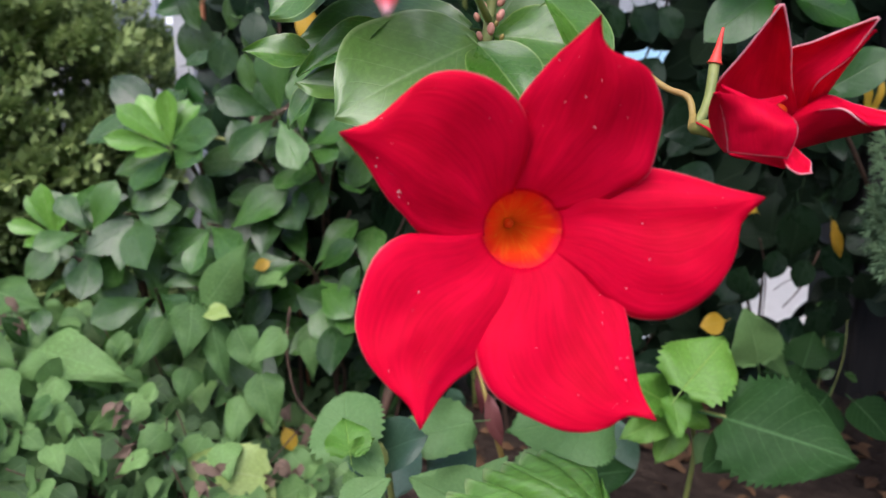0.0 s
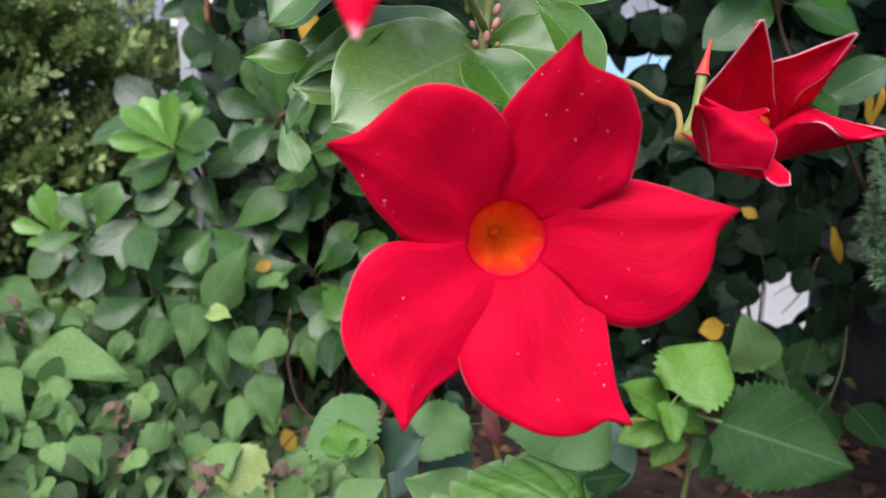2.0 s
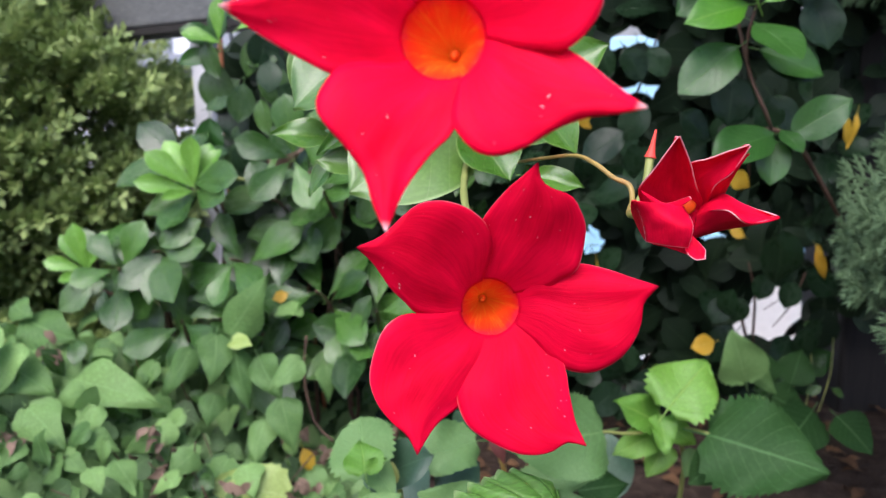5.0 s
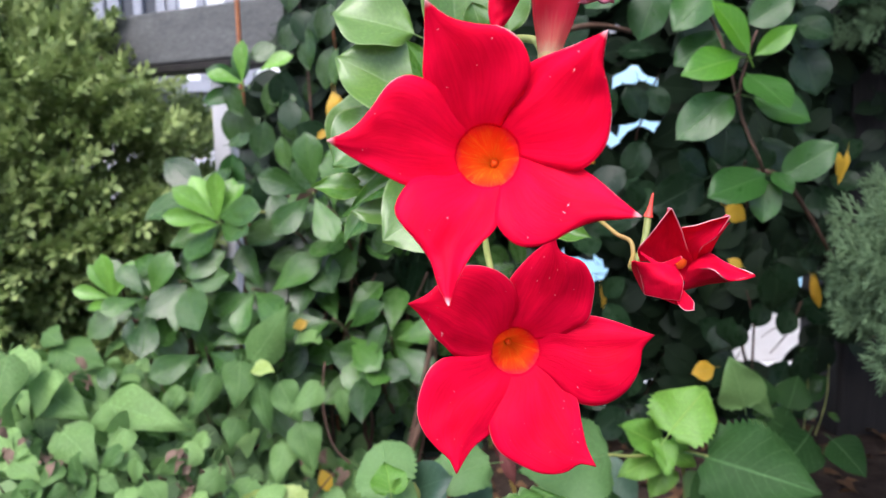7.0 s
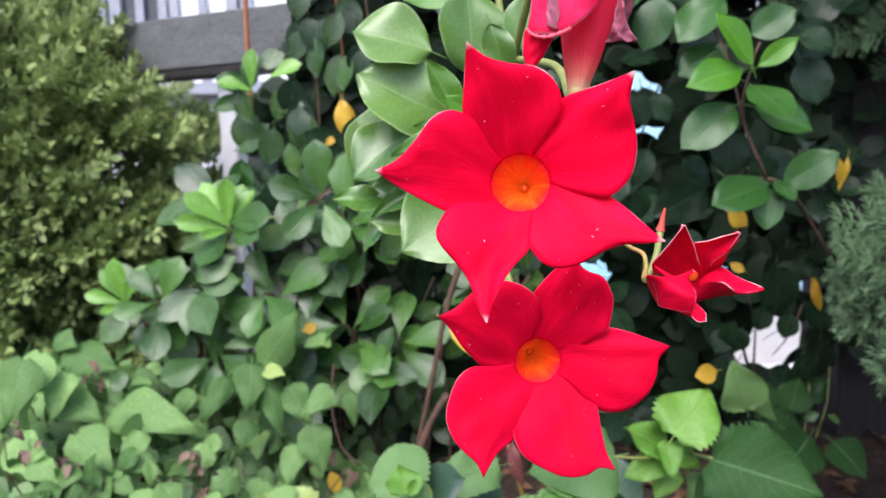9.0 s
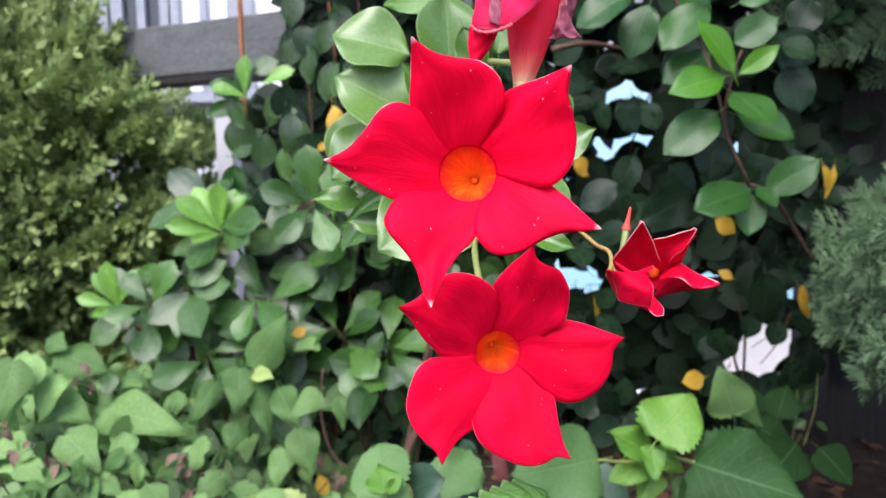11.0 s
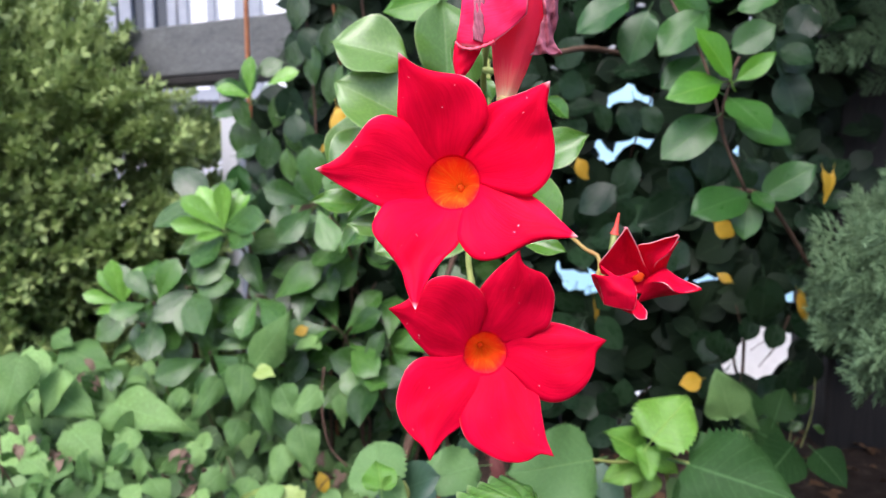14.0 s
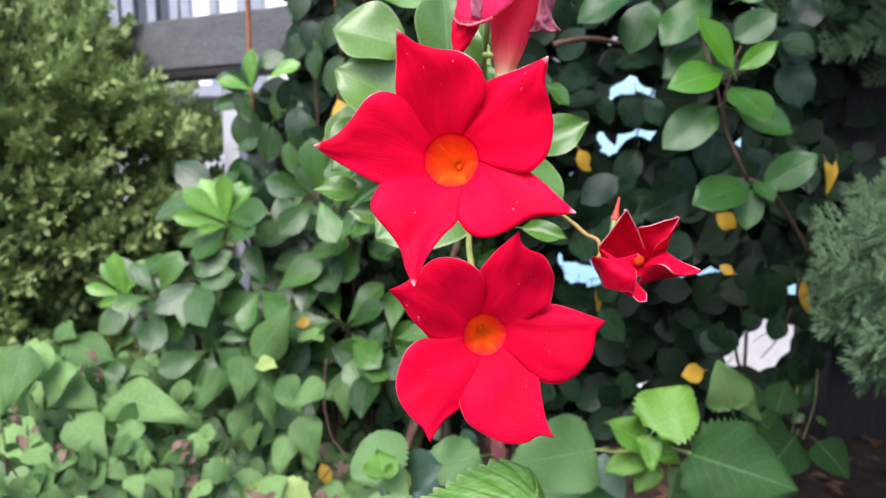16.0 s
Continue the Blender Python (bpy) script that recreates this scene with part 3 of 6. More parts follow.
def petal_point(lobe, t, s, rise, lift, curl, seed, steep):
    """A point of a petal: t from throat to tip, s across from its free shoulder to its tucked edge."""
    tip, size, lo, hi = lobe
    i = min(int(t * 26), 25)
    f = t * 26 - i
    (r0, a0), (r1, a1) = [(e[i][0] + (e[i + 1][0] - e[i][0]) * f, e[i][1] + (e[i + 1][1] - e[i][1]) * f) for e in (lo, hi)]
    r, phi = r0 + (r1 - r0) * s, a0 + (a1 - a0) * s
    a = radians(tip + phi)
    k = max(0.0, (r - 0.17) / 0.83)
    end = 1 - k ** 5
    e = abs(2 * s - 1)
    h = rise * k ** steep
    h += lift * (0.5 - s) * min(1.0, k * 2.2) * (1 - 0.75 * k) * end
    h -= curl * (e ** 3) * k * 0.5 * end
    h += 0.10 * math.sin(3.1416 * s) * k * (1 - k) + 0.036 * math.sin(phi * 0.11 + seed) * k * end + 0.020 * math.sin(r * 11 + phi * 0.07 + seed * 2) * k * end
    h -= (0.05 * math.exp(-((s - 0.86) / 0.10) ** 2) + 0.030 * math.exp(-((s - 0.55) / 0.06) ** 2) * k) * k * (1 - k) * 2
    h += 0.013 * math.sin(3.1416 * s) * math.sin(phi * 0.45 + seed * 3) * k * end + 0.016 * math.sin(3.1416 * s) * math.sin(phi * 0.2 + r * 5 + seed * 5) * k * end
    if r > 0.93:
        h += 0.25 * (r - 0.93) - curl * 6.0 * (r - 0.93) ** 2
    return Vector((size * r * math.cos(a), size * r * math.sin(a), size * h)), r


def petal_mesh(name, lobe, rise, mat, lift, curl, seed, steep, cols=14):
    verts, uvs, faces = [], [], []
    rows = 52
    for i in range(rows + 1):
        for j in range(cols + 1):
            p, r = petal_point(lobe, i / rows, j / cols, rise, lift, curl, seed, steep)
            verts.append(p)
            uvs.append((j / cols, r))
    n = cols + 1
    for i in range(rows):
        for j in range(cols):
            a = i * n + j
            faces.append((a, a + n, a + n + 1, a + 1)[::-1])
    me = bpy.data.meshes.new(name)
    me.from_pydata(verts, [], faces)
    lay = me.uv_layers.new(name="UVMap")
    for lp in me.loops:
        lay.data[lp.index].uv = uvs[lp.vertex_index]
    for p in me.polygons:
        p.use_smooth = True
    me.materials.append(mat)
    return me


def lathe(name, profile, mat, parent, label="", sides=28, bend=(0, 0), v0=0.0, v1=1.0, flute=0.0):
    """A turned surface along -z: (radius, z) rows."""
    verts, uvs, faces = [], [], []
    m = len(profile)
    for i, (r, z) in enumerate(profile):
        t = i / (m - 1)
        for k in range(sides + 1):
            a = 6.28318 * k / sides
            rr = r * (1 + flute * math.cos(5 * a))
            verts.append((rr * math.cos(a) + bend[0] * t * t, rr * math.sin(a) + bend[1] * t * t, z))
            uvs.append((k / sides, v0 + (v1 - v0) * t))
    n = sides + 1
    for i in range(m - 1):
        for k in range(sides):
            a = i * n + k
            faces.append((a, a + 1, a + n + 1, a + n))
    me = bpy.data.meshes.new(name)
    me.from_pydata(verts, [], faces)
    lay = me.uv_layers.new(name="UVMap")
    for lp in me.loops:
        lay.data[lp.index].uv = uvs[lp.vertex_index]
    for p in me.polygons:
        p.use_smooth = True
    me.materials.append(mat)
    ob = new(name, me)
    ob.parent = parent
    if label:
        tagged(ob, label)
    return ob


def smooth_line(pts, n):
    """n + 1 points along a smooth line through pts."""
    pts = [Vector(p) for p in pts]
    out = []
    for i in range(n + 1):
        t = (len(pts) - 1) * i / n
        k = min(int(t), len(pts) - 2)
        t -= k
        p0, p1, p2, p3 = pts[max(k - 1, 0)], pts[k], pts[k + 1], pts[min(k + 2, len(pts) - 1)]
        out.append(0.5 * ((2 * p1) + (p2 - p0) * t + (2 * p0 - 5 * p1 + 4 * p2 - p3) * t * t + (3 * p1 - p0 - 3 * p2 + p3) * t ** 3))
    return out


def limp_sheet(name, one, two, mat, parent, bulge, crumple, seed, label=""):
    """A limp petal spanned between two of its edges, bulging forwards and crumpled."""
    rows, cols = 24, 14
    e, f = smooth_line(one, rows), smooth_line(two, rows)
    back = parent.matrix_basis.inverted()
    verts, uvs, faces = [], [], []
    for i in range(rows + 1):
        for j in range(cols + 1):
            s = j / cols
            p = e[i].lerp(f[i], s)
            w = 4 * s * (1 - s)
            p += Vector((0.3, 0.2, 0.3)) * crumple * noise.noise((p.x * 260 + seed, p.z * 260, s * 3))
            p.y += -bulge * w + crumple * noise.noise((p.x * 420, p.z * 420 + seed, 1.3)) + 0.6 * crumple * math.sin(s * 11 + i * 0.6 + seed)
            verts.append(back @ p)
            uvs.append((s, i / rows))
    n = cols + 1
    for i in range(rows):
        for j in range(cols):
            k = i * n + j
            faces.append((k, k + 1, k + n + 1, k + n))
    me = bpy.data.meshes.new(name)
    me.from_pydata([v[:] for v in verts], [], faces)
    lay = me.uv_layers.new(name="UVMap")
    for lp in me.loops:
        lay.data[lp.index].uv = uvs[lp.vertex_index]
    for p in me.polygons:
        p.use_smooth = True
    me.materials.append(mat)
    ob = new(name, me)
    ob.parent = parent
    so = ob.modifiers.new("thickness", "SOLIDIFY")
    so.thickness = 0.0005
    if label:
        tagged(ob, label)
    return ob


def flower_frame(centre, facing, spin=0.0):
    z = Vector(facing).normalized()
    y = Vector((0, 0, 1))
    y = (y - y.dot(z) * z).normalized()
    m = Matrix((y.cross(z), y, z)).transposed().to_4x4()
    m.translation = centre
    return m @ Matrix.Rotation(radians(spin), 4, "Z")


def make_flower(centre, facing, petals, rise, label, mat, seed, deep=0.026, bend=(0, 0), throat=0.2, dust=40, lift=0.055, curl=0.13, steep=0.8):
    """petals: one petal() each, in turn round the throat."""
    th = empty("mandevilla_flower", centre, label, "flower", "mandevilla blossoms", flower_frame(centre, facing))
    rng = random.Random(seed)
    mean = sum(p[1] for p in petals) / len(petals)
    for i, lobe in enumerate(petals):
        ob = new("petal", petal_mesh("petal", lobe, rise * mean / lobe[1], mat, lift, curl, seed + i * 1.7, steep))
        ob.parent = th
        so = ob.modifiers.new("thickness", "SOLIDIFY")
        so.thickness, so.offset = 0.0005, 0
    r = throat * mean
    z0 = rise * mean * (max(0.01, throat - 0.17) / 0.83) ** steep - 0.0006
    rows = [(r * (1.06 - 0.92 * (k / 11) ** 0.85), z0 - deep * (k / 11) ** 1.15) for k in range(12)]
    rows.append((0.0003, z0 - deep * 1.01))
    lathe("throat", rows, THROAT, th, "orange throat with fine streaks", bend=bend, v0=1.0, v1=0.0, flute=0.05)
    out = [(r * 0.34, z0 - deep * 0.97), (r * 0.33, z0 - deep * 1.12), (r * 0.28, z0 - deep * 1.35 - 0.005)]
    lathe("tube", out, TUBE, th, "red flower tube", bend=bend)
    bm = bmesh.new()
    bmesh.ops.create_icosphere(bm, subdivisions=2, radius=0.0013, matrix=Matrix.Translation((bend[0] * 0.9, bend[1] * 0.9, z0 - deep * 0.93)) @ Matrix.Diagonal((1, 1, 1.5, 1)))
    part("stigma", bm, STIGMA, th, "small orange stigma")
    bm = bmesh.new()
    e = Vector((bend[0], bend[1], z0 - deep * 1.35 - 0.006))
    for k in range(5):
        a = k * 1.2566
        tube(bm, [e + Vector((0.003 * math.cos(a), 0.003 * math.sin(a), 0.001)), e + Vector((0.0042 * math.cos(a), 0.0042 * math.sin(a), 0.008))], 0.0013, 0.0003, 5)
    bmesh.ops.create_icosphere(bm, subdivisions=2, radius=0.0042, matrix=Matrix.Translation(e))
    part("calyx", bm, CALYX, th, "small green calyx")
    bm = bmesh.new()
    for _ in range(dust):
        i = rng.randrange(len(petals))
        p, _r = petal_point(petals[i], 0.25 + 0.6 * rng.random(), 0.08 + 0.84 * rng.random(), rise * mean / petals[i][1], lift, curl, seed + i * 1.7, steep)
        p += Vector((0, 0, 0.0005))
        q = 0.00003 + 0.00009 * rng.random() ** 2
        m = Matrix.Translation(p) @ Matrix.Rotation(rng.random() * 3.1, 4, "Z") @ Matrix.Diagonal((q * (1 + 4.0 * rng.random() ** 3), q, q * 0.6, 1))
        bmesh.ops.create_icosphere(bm, subdivisions=1, radius=1, matrix=m)
    tagged(part("pollen_dust", bm, SPECK, th, "white dust specks"), kind="stuff")
    return th


# the large flower, its lobes in turn from the upper one on
LARGE = [
    petal(151.6, 0.0447, [(0.192, -48), (0.35, -62), (0.45, -64.4), (0.57, -60.7), (0.66, -55.4), (0.75, -47.7), (0.83, -38.8), (0.88, -29.7), (0.88, -19.7), (0.902, -7.9)], [(0.192, 38), (0.33, 38), (0.505, 30.1), (0.592, 21.4), (0.70, 13.8), (0.86, 4.0)]),
    petal(73.2, 0.0467, [(0.192, -45), (0.33, -52), (0.43, -52.5), (0.51, -49.7), (0.636, -47.3), (0.80, -33.2), (0.864, -24.5), (0.899, -17.4), (0.88, -9.7), (0.904, -3.8)], [(0.192, 38), (0.33, 38), (0.5, 27), (0.617, 20), (0.79, 9.4), (0.907, 3.3)]),
]
LARGE += [
    petal(9.4, 0.0493, [(0.192, -46), (0.29, -46), (0.37, -46.5), (0.48, -49.8), (0.59, -48.8), (0.67, -45.4), (0.75, -39.3), (0.83, -30), (0.88, -21.6), (0.906, -14.1), (0.919, -6.4)], [(0.192, 38), (0.33, 38), (0.5, 25), (0.628, 17.6), (0.755, 10.1), (0.88, 3.8)]),
]
LARGE += [
    petal(-55.3, 0.0484, [(0.192, -46), (0.255, -48), (0.31, -51), (0.425, -58.6), (0.545, -58.7), (0.665, -52.8), (0.764, -44), (0.88, -27.8), (0.931, -19.3), (0.946, -12.4), (0.936, -5.7)], [(0.192, 38), (0.33, 38), (0.5, 24), (0.61, 16), (0.705, 8.9), (0.87, 1.9)]),
    petal(-119.2, 0.0474, [(0.192, -56), (0.27, -56), (0.368, -57.8), (0.516, -60.4), (0.6, -58.9), (0.69, -53.8), (0.767, -45.7), (0.853, -37), (0.9, -31), (0.929, -22.7), (0.936, -13.6), (0.939, -6.2)], [(0.192, 38), (0.33, 38), (0.53, 22), (0.67, 9.8), (0.78, 3.3), (0.87, 1.2)]),
]
make_flower((0.0179, 0.1680, 0.4151), (0.02, -1.0, 0.05), LARGE, 0.34,
            "large open red mandevilla flower with orange throat", RED, 1, deep=0.018, bend=(-0.0012, -0.0002), throat=0.20, dust=85)
STAR = [
    petal(173.5, 0.0408, [(0.213, -46), (0.27, -46), (0.376, -48), (0.524, -49.1), (0.644, -44.9), (0.727, -39.3), (0.77, -31.2), (0.797, -16.9), (0.872, -6)], [(0.213, 38), (0.33, 36), (0.5, 29), (0.573, 24.4), (0.66, 17.3), (0.835, 7.5)]),
    petal(110.7, 0.0414, [(0.213, -46), (0.28, -47), (0.385, -50), (0.49, -52.2), (0.585, -49.6), (0.674, -44), (0.753, -36.3), (0.792, -27.3), (0.81, -16.5), (0.866, -7), (0.937, -2.5)], [(0.213, 38), (0.33, 36), (0.52, 24), (0.642, 17.3), (0.73, 11.4), (0.844, 5.6)]),
]
STAR += [
    petal(44.8, 0.0423, [(0.213, -46), (0.25, -48), (0.312, -52), (0.432, -54.8), (0.571, -54.7), (0.649, -49.2), (0.72, -42), (0.763, -34.8), (0.798, -26.4), (0.834, -15.2), (0.869, -7.5)], [(0.213, 38), (0.33, 36), (0.52, 25), (0.63, 19.6), (0.714, 13.4), (0.848, 5.2)]),
]
STAR += [
    petal(-22.3, 0.0417, [(0.213, -48), (0.25, -52), (0.317, -58), (0.404, -61.3), (0.475, -58.4), (0.575, -52), (0.635, -44), (0.669, -32.7), (0.712, -17.6), (0.796, -8.7), (0.894, -4.3)], [(0.213, 38), (0.33, 36), (0.5, 22), (0.612, 14.2), (0.73, 8.8), (0.872, 3.4)]),
    petal(-104.9, 0.0395, [(0.213, -46), (0.25, -47), (0.332, -52), (0.403, -57.9), (0.533, -59.2), (0.633, -52.8), (0.705, -46.9), (0.723, -40.2), (0.738, -23.8), (0.80, -13.3), (0.907, -6.4)], [(0.213, 38), (0.33, 36), (0.493, 21), (0.6, 9.7), (0.75, 2.9), (0.875, 0.6)]),
]
make_flower((0.0056, 0.1005, 0.4886), (-0.06, -1.0, 0.02), STAR, 0.48,
            "open red mandevilla flower, petal tips scorched white", RED_TIPPED, 5, deep=0.015, bend=(0.0020, -0.0018), throat=0.225, dust=40)
def make_small():
    """The half-open flower, seen from its side: five lobes with rolled margins round a narrow mouth."""
    at = Vector((0.0760, 0.2260, 0.4370))
    th = empty("mandevilla_flower", at, "small half-open crimson mandevilla flower with cupped petals", "flower", "mandevilla blossoms", Matrix.Translation(at))
    limp_sheet("petal", [(0.0744, 0.2030, 0.4434), (0.0721, 0.1980, 0.4489), (0.0748, 0.1920, 0.4549), (0.0775, 0.1870, 0.4606), (0.0810, 0.1830, 0.4669)], [(0.0996, 0.2090, 0.4397), (0.0931, 0.2010, 0.4490), (0.0879, 0.1920, 0.4572), (0.0810, 0.1830, 0.4669)], RED_DARK, th, -0.0035, 0.0002, 1.0)
    limp_sheet("petal_margin", [(0.0722, 0.1955, 0.4489), (0.0754, 0.1910, 0.4466), (0.0795, 0.1890, 0.4449), (0.0897, 0.1980, 0.4463)], [(0.0720, 0.1945, 0.4478), (0.0762, 0.1880, 0.4438), (0.0808, 0.1870, 0.4427), (0.0901, 0.1970, 0.4451)], RED_DARK, th, 0.0008, 0.0002, 2.0, "pale rolled margin")
    limp_sheet("petal", [(0.0911, 0.2060, 0.4514), (0.0897, 0.1990, 0.4572), (0.0935, 0.1920, 0.4591), (0.0988, 0.1870, 0.4616), (0.1035, 0.1820, 0.4636)], [(0.0999, 0.2100, 0.4396), (0.0973, 0.1970, 0.4488), (0.1009, 0.1890, 0.4550), (0.1035, 0.1820, 0.4636)], RED_DARK, th, -0.0035, 0.0002, 3.0)
    limp_sheet("petal_margin", [(0.0993, 0.2058, 0.4434), (0.0975, 0.1968, 0.4493), (0.1008, 0.1888, 0.4550), (0.1035, 0.1835, 0.4608)], [(0.1064, 0.2110, 0.4436), (0.1052, 0.2060, 0.4466), (0.1036, 0.1960, 0.4521), (0.1035, 0.1835, 0.4608)], CRIMSON, th, 0.0006, 0.0002, 4.0)
    limp_sheet("petal", [(0.0997, 0.2070, 0.4437), (0.1033, 0.2030, 0.4465), (0.1069, 0.1940, 0.4438), (0.1134, 0.1820, 0.4403)], [(0.0924, 0.1990, 0.4387), (0.0943, 0.1890, 0.4422), (0.0983, 0.1840, 0.4425), (0.1039, 0.1810, 0.4386), (0.1134, 0.1820, 0.4403)], RED_DARK, th, -0.0030, 0.0002, 5.0)
    limp_sheet("petal_margin", [(0.0924, 0.1990, 0.4387), (0.0943, 0.1890, 0.4422), (0.0983, 0.1840, 0.4425), (0.1039, 0.1810, 0.4386), (0.1134, 0.1820, 0.4403)], [(0.0912, 0.2040, 0.4297), (0.1007, 0.1980, 0.4337), (0.1051, 0.1900, 0.4360), (0.1102, 0.1850, 0.4378), (0.1134, 0.1820, 0.4403)], CRIMSON, th, 0.0022, 0.0002, 6.0)
    limp_sheet("petal", [(0.0665, 0.1840, 0.4465), (0.0706, 0.1880, 0.4404), (0.0731, 0.1900, 0.4317)], [(0.0857, 0.1930, 0.4431), (0.0852, 0.1800, 0.4378), (0.0847, 0.1830, 0.4306)], RED_DARK, th, 0.0030, 0.0003, 7.0)
    limp_sheet("petal_margin", [(0.0663, 0.1840, 0.4465), (0.0686, 0.1930, 0.4420), (0.0725, 0.1990, 0.4355), (0.0739, 0.1940, 0.4314)], [(0.0669, 0.1838, 0.4465), (0.0708, 0.1876, 0.4404), (0.0733, 0.1896, 0.4318)], CRIMSON, th, 0.0004, 0.0002, 8.0)
    limp_sheet("petal", [(0.0829, 0.1830, 0.4313), (0.0845, 0.1820, 0.4283), (0.0866, 0.1800, 0.4266), (0.0899, 0.1800, 0.4269)], [(0.0870, 0.1880, 0.4347), (0.0896, 0.1860, 0.4315), (0.0907, 0.1830, 0.4297), (0.0899, 0.1800, 0.4269)], RED_DARK, th, -0.0015, 0.0003, 9.0)
    limp_sheet("tube", [(0.0724, 0.2000, 0.4354), (0.0753, 0.1950, 0.4306), (0.0800, 0.1920, 0.4293), (0.0857, 0.1860, 0.4276)], [(0.0760, 0.2260, 0.4389), (0.0806, 0.2060, 0.4341), (0.0851, 0.1990, 0.4327), (0.0882, 0.1900, 0.4318)], CRIMSON, th, 0.0020, 0.0002, 10.0, "crimson flower tube")
    limp_sheet("throat", [(0.0822, 0.2080, 0.4474), (0.0839, 0.2100, 0.4416), (0.0834, 0.2040, 0.4336)], [(0.1059, 0.2130, 0.4474), (0.1056, 0.2130, 0.4415), (0.0989, 0.2060, 0.4335)], CRIMSON, th, -0.0030, 0.0002, 11.0, "shaded crimson throat")
    bm = bmesh.new()
    bmesh.ops.create_uvsphere(bm, u_segments=14, v_segments=8, radius=0.0034, matrix=Matrix.Translation(Vector((0.0925, 0.2085, 0.4425)) - at) @ Matrix.Diagonal((0.9, 0.6, 1.1, 1)))
    part("stigma", bm, STIGMA_DEEP, th, "orange heart of the throat")
    bm = bmesh.new()
    tube(bm, [(0.000, 0.002, 0.000), (0.0015, -0.001, 0.0004), (0.004, -0.007, 0.000)], 0.0016, 0.0030, 10)
    part("calyx", bm, CALYX, th, "small green calyx")
    return th


make_small()

bm = bmesh.new()
BUD = empty("flower_bud", (0.0800, 0.2390, 0.4360), "slim red mandevilla bud on a yellow-green stalk", "flower bud", "mandevilla blossoms")
b0, b1, b2 = Vector((0.0800, 0.2390, 0.4360)), Vector((0.0895, 0.2500, 0.4580)), Vector((0.0918, 0.2505, 0.4695))
bend = b0.lerp(b1, 0.45) + Vector((0.0016, 0, -0.0006))
tube(bm, [b0 - BUD.location, bend - BUD.location, b1 - BUD.location], 0.0016, 0.0018, 10)
part("stalk", bm, STALK, BUD, "yellow-green stalk")
bm = bmesh.new()
tube(bm, [b1 - BUD.location, b1.lerp(b2, 0.12) - BUD.location, b1.lerp(b2, 0.45) - BUD.location, b2 - BUD.location], 0.0027, 0.0004, 12, 0.05)
part("bud_tip", bm, BUDRED, BUD, "pointed red bud")


def make_wilted():
    base, top = Vector((0.0225, 0.0995, 0.5155)), Vector((0.0275, 0.1040, 0.5513))
    zz = (base - top).normalized()
    xx = (Vector((1, 0, 0)) - zz.x * zz).normalized()
    hang = Matrix((xx, zz.cross(xx), zz)).transposed().to_4x4()
    hang.translation = base
    th = empty("wilted_flower", base, "wilted pink-red mandevilla flower with dry crumpled petal edges", "flower", "mandevilla blossoms", hang)
    ln = (top - base).length
    prof = [(0.0028, 0.0), (0.0037, -ln * 0.10), (0.0054, -ln * 0.27), (0.0072, -ln * 0.5), (0.0084, -ln * 0.75), (0.0090, -ln), (0.0092, -ln * 1.2)]
    lathe("tube", prof, WILT_TUBE, th, "pink-red flower tube", flute=0.05)
    rim = [(0.0070, 0.088, 0.5310), (0.0120, 0.087, 0.5300), (0.0180, 0.086, 0.5312), (0.0232, 0.087, 0.5350), (0.0280, 0.090, 0.5402)]
    limp_sheet("wilted_petal", rim, [(0.010, 0.096, 0.552), (0.014, 0.093, 0.554), (0.019, 0.091, 0.554), (0.024, 0.093, 0.553), (0.030, 0.097, 0.552)], WILTED, th, 0.0015, 0.0007, 2.0)
    limp_sheet("wilted_petal", [(0.0068, 0.092, 0.5325), (0.0062, 0.092, 0.527), (0.0072, 0.092, 0.5215)], [(0.0152, 0.092, 0.532), (0.0122, 0.092, 0.5262), (0.0088, 0.092, 0.5218)], RED_DARK, th, 0.0020, 0.0003, 5.0, "dark red hanging petal fold")
    # Dry brown strip that also paints the shadow inside the crease.
    limp_sheet("wilted_petal", [(0.0118, 0.0855, 0.5320), (0.0122, 0.0868, 0.539), (0.0128, 0.0905, 0.549)], [(0.0150, 0.0855, 0.5312), (0.0152, 0.0862, 0.539), (0.0150, 0.0895, 0.549)], DRY, th, 0.0006, 0.0009, 8.0, "dry brown crease with its shadow in the colour")
    limp_sheet("wilted_petal", [(0.0300, 0.1000, 0.5295), (0.0328, 0.1000, 0.534), (0.0340, 0.1000, 0.542), (0.0330, 0.1000, 0.550)], [(0.0412, 0.1040, 0.5300), (0.0386, 0.1040, 0.535), (0.0398, 0.1040, 0.543), (0.0400, 0.1040, 0.550)], DRY, th, 0.0020, 0.0022, 11.0, "dry shrivelled petal")
    bm = bmesh.new()
    back = th.matrix_basis.inverted()
    tube(bm, [back @ Vector(p) for p in [(0.0068, 0.0885, 0.5318), (0.0085, 0.0862, 0.5298), (0.0120, 0.0855, 0.5292), (0.0160, 0.0850, 0.5302), (0.0182, 0.0855, 0.5312)]], 0.0004, 0.0006, 8, 0.5)
    part("rolled_edge", bm, WILT_EDGE, th, "pale rolled petal edge")
    bm = bmesh.new()
    bmesh.ops.create_icosphere(bm, subdivisions=2, radius=0.0030, matrix=Matrix.Diagonal((1, 1, 1.2, 1)))
    part("calyx", bm, PALE_CALYX, th, "pale green calyx")
    return th


make_wilted()

# ---- mandevilla vine: stems and leaves ----
VINE = empty("mandevilla_vine", (0.05, 1.08, 0.0), "mandevilla vine with glossy green pointed leaves and thin stems", "vine")


